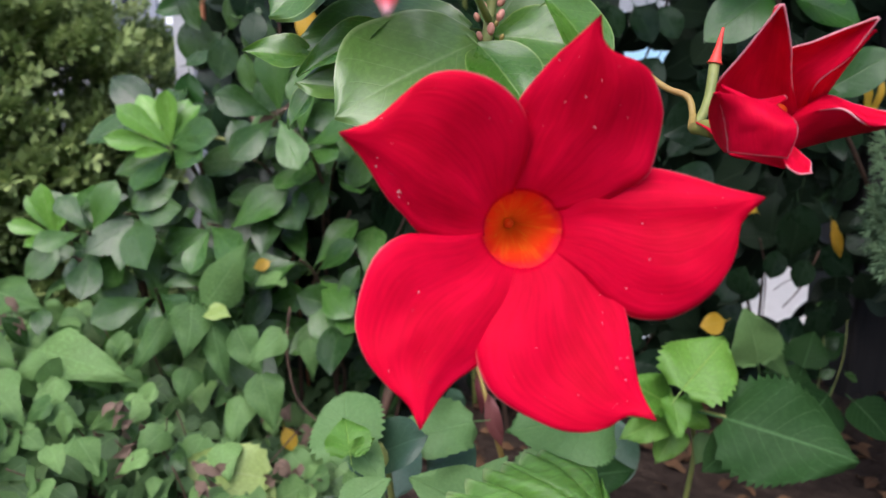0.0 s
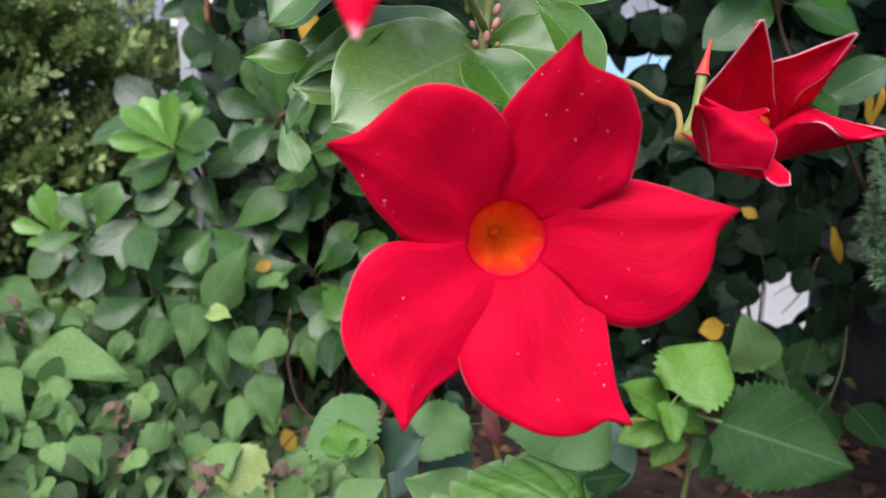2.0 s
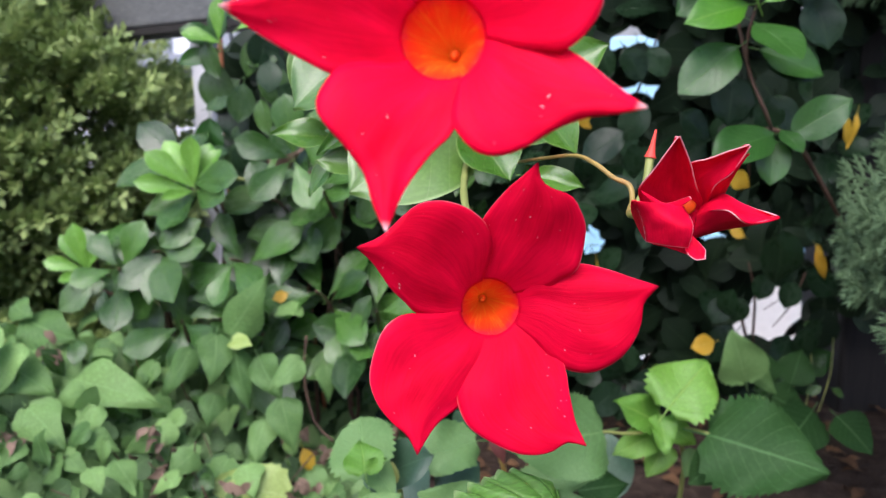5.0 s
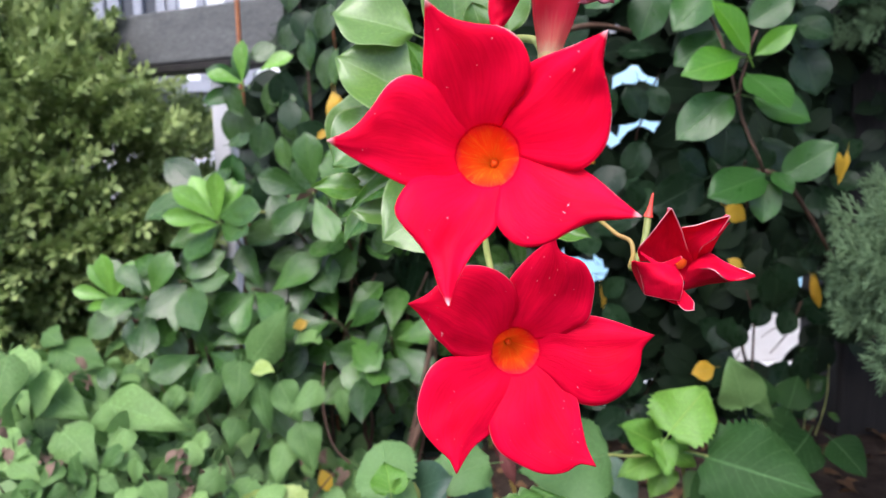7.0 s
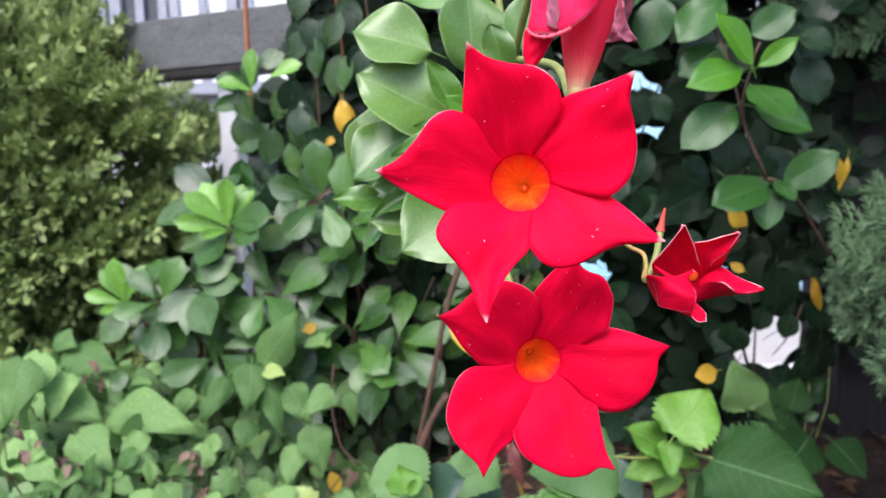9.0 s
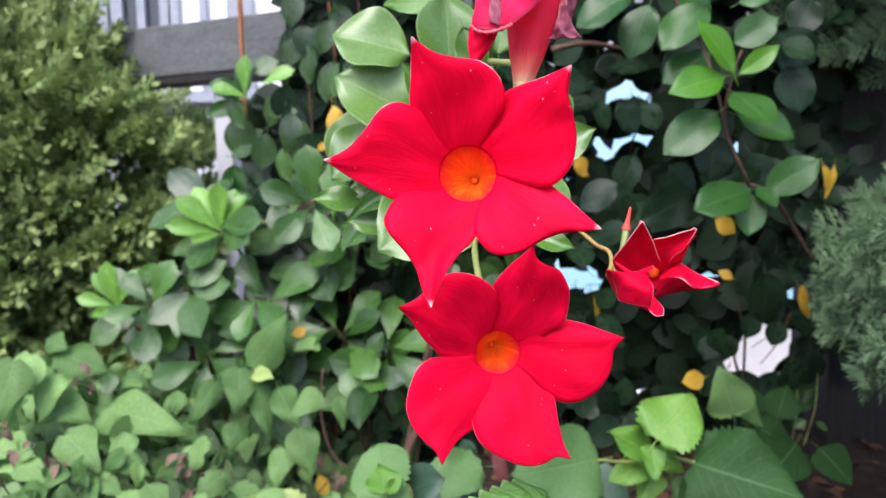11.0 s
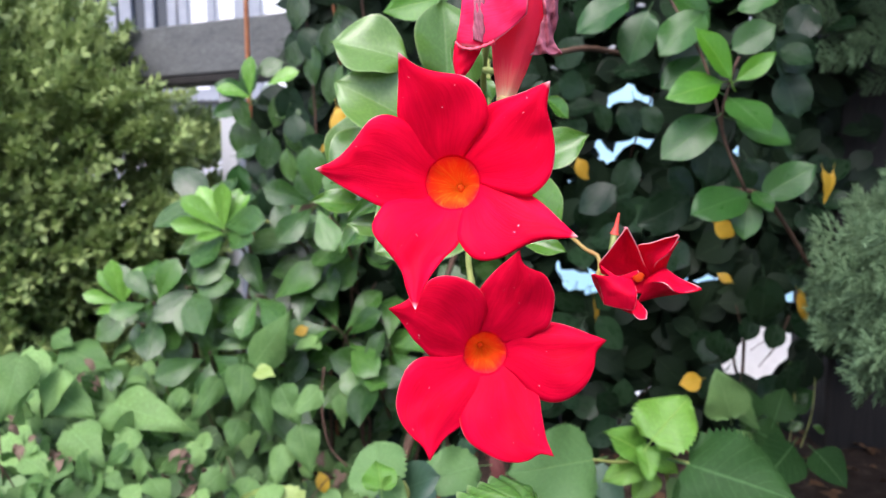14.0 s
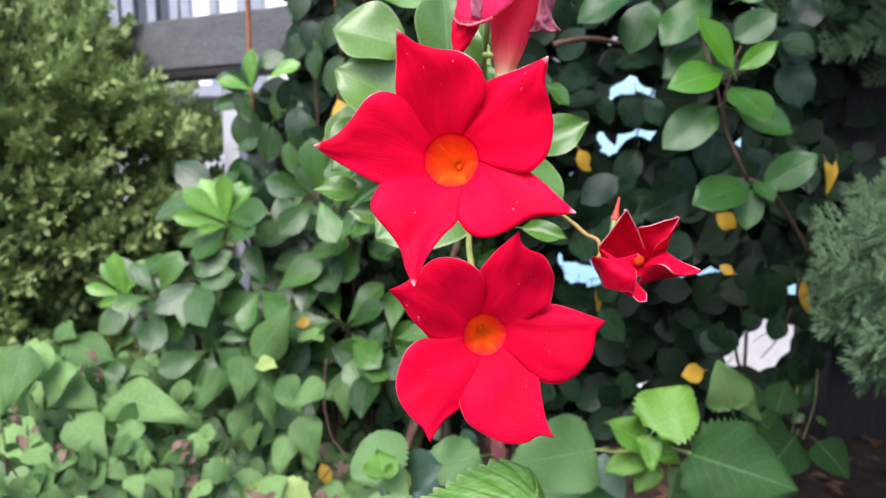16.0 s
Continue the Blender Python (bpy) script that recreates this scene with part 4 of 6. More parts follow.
def vine_stem(pts, r0, r1, mat=STALK, name="stem"):
    bm = bmesh.new()
    tube(bm, [Vector(p) - VINE.location for p in pts], r0, r1, 8, 0.06)
    part(name, bm, mat, VINE)


vine_stem([(0.05, 1.08, -0.02), (0.03, 1.06, 0.5), (0.03, 0.80, 0.72), (0.0290, 0.4700, 0.5800), (0.0258, 0.3700, 0.5195), (0.0223, 0.3600, 0.4898), (0.0200, 0.3560, 0.4735)], 0.0034, 0.0026)
vine_stem([(0.0262, 0.3750, 0.5230), (0.0221, 0.3000, 0.5571), (0.0345, 0.2400, 0.6083)], 0.0022, 0.0020)
vine_stem([(0.0200, 0.3560, 0.4735), (0.0140, 0.3300, 0.4500), (0.0126, 0.2700, 0.4381), (0.0177, 0.2350, 0.4162), (0.0197, 0.2220, 0.4059)], 0.0018, 0.0018)
vine_stem([(0.0215, 0.3570, 0.4850), (0.0090, 0.3000, 0.4960), (0.0037, 0.2200, 0.4945), (0.0052, 0.1420, 0.4881)], 0.0018, 0.0018)
vine_stem([(0.0216, 0.2800, 0.5480), (0.0298, 0.2000, 0.5349), (0.0247, 0.1250, 0.5157), (0.0229, 0.0980, 0.5160)], 0.0018, 0.0016)
vine_stem([(0.0448, 0.3600, 0.4532), (0.0640, 0.3000, 0.4580), (0.0680, 0.2620, 0.4560), (0.0745, 0.2510, 0.4500), (0.0800, 0.2460, 0.4470), (0.0806, 0.2420, 0.4410), (0.0785, 0.2360, 0.4390), (0.0762, 0.2290, 0.4372)], 0.0009, 0.0013, PINKSTALK)
YELLOW_LEAF = [leaf_data("leaf", "elliptic", L_YELLOW, 8, 2, 0.1, 0.2, 0.04, 0, 4)]
LIME_TOP = [leaf_data("leaf", "elliptic", L_FRESH, 12, 3, 0.18, 0.12, 0.02, 0, 2, 1.0)]
for k in range(10):
    a = k * 2.4
    e = Vector((0.0212, 0.3540, 0.4770)) + Vector((0.0058 * math.cos(a), 0.004 * math.sin(a) - 0.004, 0.0019 * k + 0.0012 * math.sin(k * 5.0)))
    bm = bmesh.new()
    bmesh.ops.create_icosphere(bm, subdivisions=2, radius=0.0013 + 0.0005 * (k % 3), matrix=Matrix.Translation(e - VINE.location) @ Matrix.Rotation(0.5 * math.cos(a), 4, "Y") @ Matrix.Diagonal((0.8, 0.8, 1.3, 1)))
    part("bract", bm, BUDPINK if k % 3 else PINKSTALK, VINE)
VINE_LEAVES = [leaf_data("leaf", "broad", L_VINE, 18, 4, 0.32, 0.14, 0.05, 0, s, 0.92, side=0.03 * (s - 1)) for s in range(3)]
VINE_WIDE = [leaf_data("leaf", "broad", L_VINE, 18, 4, 0.12, 0.12, 0.03, 0, s + 5, 0.95) for s in range(2)]
VINE_YOUNG = [leaf_data("leaf", "elliptic", L_VINE_YOUNG, 12, 3, 0.38, 0.12, 0.04, 0, 9, 1.0)]
for base, tip, wide in [
    ((-0.0270, 0.3550, 0.5636), (-0.0742, 0.3450, 0.5792), 1.25),
    ((-0.0153, 0.3500, 0.5212), (-0.0694, 0.3350, 0.5521), 1.10),
    ((-0.0010, 0.3650, 0.5494), (-0.0015, 0.3600, 0.6053), 1.10),
    ((-0.0350, 0.3500, 0.5163), (-0.0784, 0.3350, 0.4890), 1.00),
    ((-0.0450, 0.3750, 0.5289), (-0.0849, 0.3700, 0.4907), 1.05),
    ((-0.0185, 0.3550, 0.4471), (-0.0664, 0.3450, 0.4603), 0.62),
    ((0.0310, 0.3600, 0.5634), (0.0329, 0.3600, 0.5993), 0.95),
    ((0.0073, 0.3000, 0.5701), (0.0155, 0.3000, 0.5410), 0.80),
]:
    grow(VINE, VINE_LEAVES, base, tip, wide, 0.9)

for base, tip, wide in [
    ((0.0143, 0.3800, 0.4845), (-0.0696, 0.3600, 0.4842), 0.70),
    ((0.0174, 0.3550, 0.4760), (-0.0445, 0.3150, 0.4467), 1.05),
    ((0.0230, 0.3700, 0.4806), (0.0473, 0.3700, 0.5195), 1.00),
]:
    grow(VINE, VINE_WIDE, base, tip, wide, 0.9)

for base, tip, wide in [
    ((-0.0112, 0.3350, 0.5225), (-0.0281, 0.3250, 0.5558), 0.80),
    ((0.0137, 0.3350, 0.5186), (-0.0041, 0.3300, 0.5521), 0.68),
    ((0.0221, 0.3400, 0.5215), (0.0083, 0.3350, 0.5506), 0.80),
    ((-0.0052, 0.3350, 0.5160), (-0.0373, 0.3250, 0.5184), 0.50),
    ((0.0055, 0.3300, 0.5084), (-0.0490, 0.3050, 0.5037), 0.66),
    ((-0.0589, 0.3650, 0.4681), (-0.0932, 0.3550, 0.4736), 0.85),
    ((-0.0239, 0.3520, 0.4843), (-0.0681, 0.3450, 0.4618), 0.55),
]:
    grow(VINE, VINE_YOUNG, base, tip, wide, 0.8)

for base, tip, wide in [
    ((-0.0604, 0.3650, 0.4570), (-0.0761, 0.3600, 0.4365), 0.80),
    ((0.0159, 0.3450, 0.4735), (0.0375, 0.3200, 0.4478), 1.50),
    ((0.0229, 0.3600, 0.4790), (0.0741, 0.3400, 0.4730), 1.00),
    ((0.0505, 0.3400, 0.4943), (0.0881, 0.3300, 0.5152), 1.05),
    ((0.0419, 0.3200, 0.4914), (0.0715, 0.3120, 0.4599), 1.05),
    ((0.0457, 0.3200, 0.4475), (0.0729, 0.3100, 0.4432), 0.80),
    ((0.0671, 0.3800, 0.5417), (0.0840, 0.3800, 0.5281), 1.20),
    ((0.0282, 0.3300, 0.5355), (0.0221, 0.3300, 0.5512), 1.00),
]:
    grow(VINE, VINE_YOUNG, base, tip, wide, 0.8)

for base, tip, wide in [
    ((0.0073, 0.3250, 0.5152), (-0.0169, 0.3120, 0.5322), 0.95),
    ((0.0005, 0.4000, 0.6152), (-0.0460, 0.3900, 0.6042), 0.90),
]:
    grow(VINE, LIME_TOP, base, tip, wide)


# ---- the dark shrub that climbs along the fence ----
SHRUB = empty("evergreen_shrub", (0.1, 1.05, 0.0), "dense climbing shrub with dark green leathery round leaves", "shrub")
DARKS = [leaf_data("leaf", "round", L_SHRUB_SHADE, 8, 2, f, d, 0.02, 0, s, w) for s, (f, d, w) in enumerate(((0.1, 0.12, 1.0), (0.16, 0.2, 0.9), (0.06, 0.08, 1.08)))]
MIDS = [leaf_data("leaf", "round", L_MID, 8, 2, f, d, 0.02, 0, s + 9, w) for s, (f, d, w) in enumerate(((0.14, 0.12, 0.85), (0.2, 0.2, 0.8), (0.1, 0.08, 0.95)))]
INNER = [leaf_data("leaf", "round", L_INNER_SHADE, 5, 1, 0.12, 0.15, 0.02, 0, s, 1.05) for s in range(3)]
GAPS = [(0.259, 0.602, 0.016), (0.281, 0.609, 0.014), (0.303, 0.596, 0.016), (0.241, 0.596, 0.007), (0.238, 0.534, 0.009), (0.256, 0.548, 0.009), (0.269, 0.530, 0.013), (0.292, 0.527, 0.009), (0.314, 0.529, 0.013), (0.447, 0.518, 0.014), (0.464, 0.509, 0.008), (0.214, 0.675, 0.010), (0.170, 0.645, 0.008)]
GAPS += [(0.187, 0.312, 0.020), (0.215, 0.301, 0.013), (0.160, 0.336, 0.013), (0.369, 0.321, 0.013), (0.397, 0.304, 0.018), (0.490, 0.333, 0.008), (0.538, 0.272, 0.014), (0.367, 0.251, 0.010), (0.348, 0.247, 0.007), (0.438, 0.282, 0.009), (0.400, 0.202, 0.006), (0.396, 0.176, 0.005), (0.328, 0.312, 0.009)]
GAPS += [(0.490, 0.206, 0.020), (0.462, 0.178, 0.020), (0.531, 0.198, 0.020), (0.516, 0.222, 0.013), (0.478, 0.158, 0.010), (0.442, 0.167, 0.013), (0.511, 0.162, 0.013), (-0.253, 0.267, 0.012), (-0.417, 0.272, 0.006), (-0.445, 0.479, 0.026), (-0.420, 0.472, 0.018), (-0.375, 0.482, 0.020), (-0.302, 0.467, 0.008), (-0.199, 0.547, 0.007)]


def open_gap(p):
    """Whether a point lies in one of the shrub's gaps, as they line up from the garden side."""
    k = 1.18 / (p.y + 0.13)
    return any((p.x * k - gx) ** 2 + (0.49 + (p.z - 0.49) * k - gz) ** 2 < (gr * 0.80) ** 2 for gx, gz, gr in GAPS)


def shuts_gap(m):
    return any(open_gap(m @ Vector((x, y, 0))) for x, y in ((0, 0.05), (0, 0.95), (0, 0.5), (0.3, 0.5), (-0.3, 0.5), (0, 0.25), (0, 0.75)))


def fill_shrub():
    rng = random.Random(11)
    near, far = [], []

    def scatter(count, y0, y1, l0, l1, out, region):
        made = 0
        while made < count:
            x, z, y = rng.uniform(-0.42, 0.66), rng.uniform(0.0, 1.16), rng.uniform(y0, y1)
            p = Vector((x, y, z))
            if open_gap(p) or not region(x, z):
                continue
            a = rng.uniform(0, 6.283)
            d = Vector((math.cos(a), -0.25 + 0.5 * rng.random(), math.sin(a) * 0.7 - 0.45)).normalized()
            ln = rng.uniform(l0, l1)
            face = Vector((rng.uniform(-1.0, 1.0), -1, rng.uniform(-0.3, 1.3)))
            m = leaf_matrix(p - d * ln * 0.5, p + d * ln * 0.5, face)
            if shuts_gap(m):
                continue
            out.append((rng.randrange(3), m))
            made += 1

    body = lambda x, z: z < 1.14 and x > (-0.33 if z < 0.45 else -0.28 if z < 0.68 else -0.23) and (x < 0.50 or z > 0.15) and (z > 0.2 or not -0.25 < x < 0.2 or noise.noise((x * 9, z * 9, 2.0)) > -0.25)
    shoots = 0
    while shoots < 66:
        p = Vector((rng.uniform(-0.40, 0.60), rng.uniform(0.94, 1.07), rng.uniform(0.10, 0.98)))
        if open_gap(p) or not body(p.x, p.z) or p.x < (-0.30 if p.z < 0.42 else -0.21 if p.z < 0.66 else -0.15):
            continue
        shoots += 1
        axis = Vector((rng.uniform(-1.1, 1.1), -0.9, rng.uniform(-0.4, 1.2))).normalized()
        u = axis.cross(Vector((0, 0, 1))).normalized()
        v = u.cross(axis)
        turn = rng.uniform(0, 6.283)
        n = rng.choice((4, 5, 5, 6))
        # Mid green only low and left; other shoots take the shade-deepened colour.
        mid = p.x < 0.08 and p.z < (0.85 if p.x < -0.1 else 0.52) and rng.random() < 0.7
        for k in range(n):
            a = turn + 6.283 * k / n + rng.uniform(-0.25, 0.25)
            rad = u * math.cos(a) + v * math.sin(a)
            lean = rng.uniform(0.05, 0.65)
            d = (rad + axis * lean + Vector((0, 0, -0.25))).normalized()
            ln = rng.uniform(0.042, 0.072)
            q = p - axis * 0.012 * k + d * 0.012
            m = leaf_matrix(q, q + d * ln, axis - rad * lean * 0.8)
            if not shuts_gap(m):
                near.append((rng.randrange(3), m, mid))
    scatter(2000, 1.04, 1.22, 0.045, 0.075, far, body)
    # Overhang above the view, added to keep skylight off the shrub below.
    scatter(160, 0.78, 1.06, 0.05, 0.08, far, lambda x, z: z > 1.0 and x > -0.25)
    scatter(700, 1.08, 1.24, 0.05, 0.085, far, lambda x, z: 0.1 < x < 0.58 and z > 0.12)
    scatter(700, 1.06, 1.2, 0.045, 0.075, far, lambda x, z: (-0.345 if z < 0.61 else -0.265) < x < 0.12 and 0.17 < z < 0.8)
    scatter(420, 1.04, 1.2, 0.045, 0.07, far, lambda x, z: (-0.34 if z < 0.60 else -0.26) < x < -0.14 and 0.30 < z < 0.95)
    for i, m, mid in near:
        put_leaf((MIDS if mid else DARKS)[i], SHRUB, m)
    tagged(joined("inner_foliage", INNER, far, L_INNER_SHADE, SHRUB, "inner leaves darkened for shade"), kind="stuff")
    for k in range(9):
        x = -0.22 + 0.1 * k + rng.uniform(-0.02, 0.02)
        pts = [Vector((x, rng.uniform(1.12, 1.18), -0.02))]
        if 0.36 < x < 0.56:
            continue
        while pts[-1].z < 0.85:
            pts.append(pts[-1] + Vector((rng.uniform(-0.07, 0.07) if pts[-1].x > -0.24 else 0.05, rng.uniform(-0.012, 0.014), rng.uniform(0.06, 0.12))))
        bm = bmesh.new()
        tube(bm, [p - SHRUB.location for p in pts], 0.0030, 0.0013, 6, 0.1)
        part("branch", bm, TWIG, SHRUB)


fill_shrub()


def shrub_twig(pts, r0, r1, mat=TWIG, owner=SHRUB):
    bm = bmesh.new()
    tube(bm, [Vector(p) - owner.location for p in pts], r0, r1, 6, 0.08)
    part("twig", bm, mat, owner)


shrub_twig([(0.2975, 0.6600, 0.4686), (0.3308, 0.6600, 0.4625), (0.3647, 0.6800, 0.4306), (0.4206, 0.7200, 0.3648)], 0.0028, 0.0022)
shrub_twig([(-0.1785, 0.9500, 0.4663), (-0.2128, 0.9300, 0.4382), (-0.2513, 0.9300, 0.3969)], 0.003, 0.002)
shrub_twig([(-0.2547, 0.9700, 0.4661), (-0.2302, 0.9500, 0.4162), (-0.1873, 0.9400, 0.3623)], 0.004, 0.003)
shrub_twig([(0.0020, 0.8500, 0.3840), (-0.0257, 0.8500, 0.3009), (-0.0465, 0.8500, 0.2078), (-0.0720, 0.8500, 0.0964)], 0.004, 0.004)
shrub_twig([(-0.1819, 0.8500, 0.2199), (-0.1851, 0.8400, 0.1669), (-0.1708, 0.8200, 0.1183), (-0.1450, 0.8000, 0.0990)], 0.0018, 0.0016)
shrub_twig([(-0.0278, 0.8000, 0.1926), (-0.0504, 0.8000, 0.1551), (-0.0739, 0.8000, 0.0942)], 0.005, 0.005)
shrub_twig([(0.1128, 0.7200, 0.6213), (0.1593, 0.7500, 0.6319), (0.2348, 0.8500, 0.6363)], 0.004, 0.003)

shrub_twig([(0.5180, 1.0000, 0.2613), (0.5001, 1.0000, 0.2147), (0.4736, 1.0000, 0.1803)], 0.0016, 0.0008)
shrub_twig([(0.5109, 1.0000, 0.2255), (0.4806, 1.0000, 0.2200), (0.4594, 1.0000, 0.2056)], 0.0010, 0.0006)
shrub_twig([(0.4347, 1.0000, 0.2791), (0.4472, 1.0000, 0.2254), (0.4466, 1.0000, 0.1529)], 0.0011, 0.0009)

for k in range(9):
    x = -0.20 + 0.042 * k
    lean = 0.03 * math.sin(k * 2.3)
    shrub_twig([(x, 1.0, -0.01), (x + lean, 0.99 - 0.02 * (k % 3), 0.10), (x - lean, 0.98, 0.20), (x + 1.6 * lean, 0.97, 0.32)], 0.0032, 0.0016)

# ---- bright glossy branch in front of the shrub ----
BRANCH = empty("glossy_branch", (0.50, 1.14, 0.0), "upright shrub branch with fresh green glossy oval leaves", "shrub")
shrub_twig([(0.50, 1.14, -0.02), (0.50, 1.13, 0.25), (0.44, 1.04, 0.46), (0.3146, 0.6600, 0.4625), (0.2759, 0.6300, 0.5301), (0.2791, 0.6200, 0.5800), (0.2866, 0.6200, 0.6020)], 0.0024, 0.0012, TWIG, BRANCH)
shrub_twig([(0.2759, 0.6300, 0.5301), (0.2597, 0.6500, 0.6067), (0.2185, 0.6800, 0.6941)], 0.0016, 0.0014, TWIG, BRANCH)
FRESH = [leaf_data("leaf", "broad", L_BRIGHT, 12, 3, f, d, 0.03, 0, s, 0.78) for s, (f, d) in enumerate(((0.2, 0.1), (0.14, 0.18), (0.1, 0.1)))]
# Same broad blade in the shade-deepened shrub leaf colour.
DULL = [leaf_data("leaf", "broad", L_SHRUB_SHADE, 12, 3, 0.14, 0.14, 0.03, 0, s, 0.85) for s in range(2)]
for base, tip, wide in [
    ((0.2756, 0.6100, 0.5788), (0.2418, 0.6000, 0.6305), 1.00),
    ((0.2674, 0.6100, 0.5761), (0.2095, 0.5900, 0.5630), 1.00),
    ((0.2811, 0.6100, 0.5777), (0.3167, 0.6000, 0.6042), 0.75),
]:
    grow(BRANCH, LIME_TOP, base, tip, wide, 0.5)

for base, tip, wide in [
    ((0.2786, 0.6200, 0.5621), (0.3052, 0.5800, 0.5295), 1.15),
    ((0.2647, 0.6200, 0.5420), (0.2094, 0.6000, 0.5058), 0.95),
    ((0.3032, 0.6300, 0.4637), (0.2406, 0.6000, 0.4498), 0.95),
    ((0.3188, 0.6300, 0.4624), (0.3637, 0.6100, 0.4940), 0.95),
    ((0.3071, 0.6400, 0.4603), (0.3011, 0.6200, 0.4207), 1.10),
    ((0.3100, 0.6300, 0.4677), (0.3232, 0.6100, 0.4495), 1.10),
    ((0.2688, 0.6600, 0.6052), (0.2193, 0.6600, 0.5792), 1.10),
    ((0.2625, 0.6600, 0.6532), (0.2132, 0.6400, 0.6113), 1.00),
    ((0.2103, 0.6800, 0.6601), (0.1852, 0.6700, 0.6067), 1.10),
    ((0.1847, 0.6600, 0.6666), (0.1276, 0.6500, 0.6393), 1.00),
    ((0.2362, 0.7000, 0.6869), (0.2833, 0.6900, 0.6484), 0.90),
]:
    grow(BRANCH, FRESH, base, tip, wide, 0.6)

for base, tip, wide in [
    ((0.2914, 0.6550, 0.6143), (0.3302, 0.6400, 0.6378), 1.10),
    ((0.2950, 0.6500, 0.5418), (0.3510, 0.6350, 0.5191), 0.85),
    ((0.2971, 0.6600, 0.6553), (0.3362, 0.6450, 0.6700), 0.90),
    ((0.2846, 0.6600, 0.6687), (0.2454, 0.6450, 0.6789), 0.90),
]:
    grow(BRANCH, FRESH, base, tip, wide, 0.6)

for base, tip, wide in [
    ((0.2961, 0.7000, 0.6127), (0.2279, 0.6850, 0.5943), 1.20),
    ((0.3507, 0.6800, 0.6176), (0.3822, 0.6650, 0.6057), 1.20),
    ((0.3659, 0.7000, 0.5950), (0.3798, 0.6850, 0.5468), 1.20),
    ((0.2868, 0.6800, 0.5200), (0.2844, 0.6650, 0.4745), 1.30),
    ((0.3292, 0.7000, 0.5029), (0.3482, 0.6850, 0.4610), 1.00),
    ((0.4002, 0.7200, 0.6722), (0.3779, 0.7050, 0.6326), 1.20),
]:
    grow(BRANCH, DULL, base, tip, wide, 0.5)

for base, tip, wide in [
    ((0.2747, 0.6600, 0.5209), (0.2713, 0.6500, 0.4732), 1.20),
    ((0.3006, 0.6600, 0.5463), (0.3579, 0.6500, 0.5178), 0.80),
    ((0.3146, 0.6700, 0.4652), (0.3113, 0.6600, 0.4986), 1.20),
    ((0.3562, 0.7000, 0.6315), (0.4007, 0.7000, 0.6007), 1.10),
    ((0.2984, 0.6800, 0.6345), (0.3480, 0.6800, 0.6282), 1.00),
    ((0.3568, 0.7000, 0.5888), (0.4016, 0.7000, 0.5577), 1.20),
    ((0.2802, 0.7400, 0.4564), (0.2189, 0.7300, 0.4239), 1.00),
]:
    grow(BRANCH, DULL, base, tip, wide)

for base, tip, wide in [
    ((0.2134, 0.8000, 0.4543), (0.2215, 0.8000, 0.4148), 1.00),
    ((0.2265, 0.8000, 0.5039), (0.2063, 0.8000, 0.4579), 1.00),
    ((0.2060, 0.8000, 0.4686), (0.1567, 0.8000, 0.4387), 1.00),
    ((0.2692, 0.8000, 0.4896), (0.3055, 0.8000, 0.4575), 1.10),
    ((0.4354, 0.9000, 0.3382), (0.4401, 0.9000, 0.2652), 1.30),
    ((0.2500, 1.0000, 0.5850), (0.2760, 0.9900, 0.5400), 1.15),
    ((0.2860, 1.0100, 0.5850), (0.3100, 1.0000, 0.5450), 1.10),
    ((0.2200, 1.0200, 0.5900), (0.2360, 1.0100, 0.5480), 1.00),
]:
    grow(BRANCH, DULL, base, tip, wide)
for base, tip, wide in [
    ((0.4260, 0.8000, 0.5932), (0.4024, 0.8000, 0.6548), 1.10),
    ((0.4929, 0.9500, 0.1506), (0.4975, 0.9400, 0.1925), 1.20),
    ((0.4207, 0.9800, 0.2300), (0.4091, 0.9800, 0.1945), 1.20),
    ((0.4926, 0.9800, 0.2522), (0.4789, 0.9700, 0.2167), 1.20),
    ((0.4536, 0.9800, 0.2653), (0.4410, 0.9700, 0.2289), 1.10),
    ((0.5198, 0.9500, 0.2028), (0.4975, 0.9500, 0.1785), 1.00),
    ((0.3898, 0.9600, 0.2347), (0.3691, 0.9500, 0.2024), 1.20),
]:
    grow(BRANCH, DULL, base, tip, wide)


# ---- pale rosettes of the left shrub ----
ROSE = empty("pittosporum_shrub", (-0.40, 0.98, 0.0), "low shrub with pale green leaf rosettes at its shoot tips", "shrub")
SPOON = [leaf_data("leaf", "obovate", L_ROSETTE, 8, 2, 0.35, d, 0.01, 0, s, 0.85) for s, d in enumerate((0.12, -0.1, 0.2))]
WHORLS = [leaf_data("leaf", "obovate", L_WHORL, 8, 2, 0.22, d, 0.02, 0, s + 20, 1.15) for s, d in enumerate((0.15, 0.02, 0.25))]
SPOON_DARK = [leaf_data("leaf", "round", L_MID, 8, 2, 0.14, 0.15, 0.02, 0, s + 3, 0.9) for s in range(2)]
shrub_twig([(-0.36, 1.02, -0.02), (-0.33, 0.97, 0.2), (-0.3020, 0.9300, 0.3762), (-0.3329, 0.9000, 0.4055)], 0.005, 0.0025, TWIG, ROSE)
shrub_twig([(-0.42, 1.05, -0.02), (-0.4253, 1.0000, 0.2606), (-0.4895, 0.9800, 0.2512), (-0.5167, 0.9700, 0.2888)], 0.005, 0.0025, TWIG, ROSE)
shrub_twig([(-0.3497, 0.9300, 0.4427), (-0.3063, 0.9500, 0.4206), (-0.2412, 0.9600, 0.4070)], 0.0025, 0.0025, STALK, ROSE)
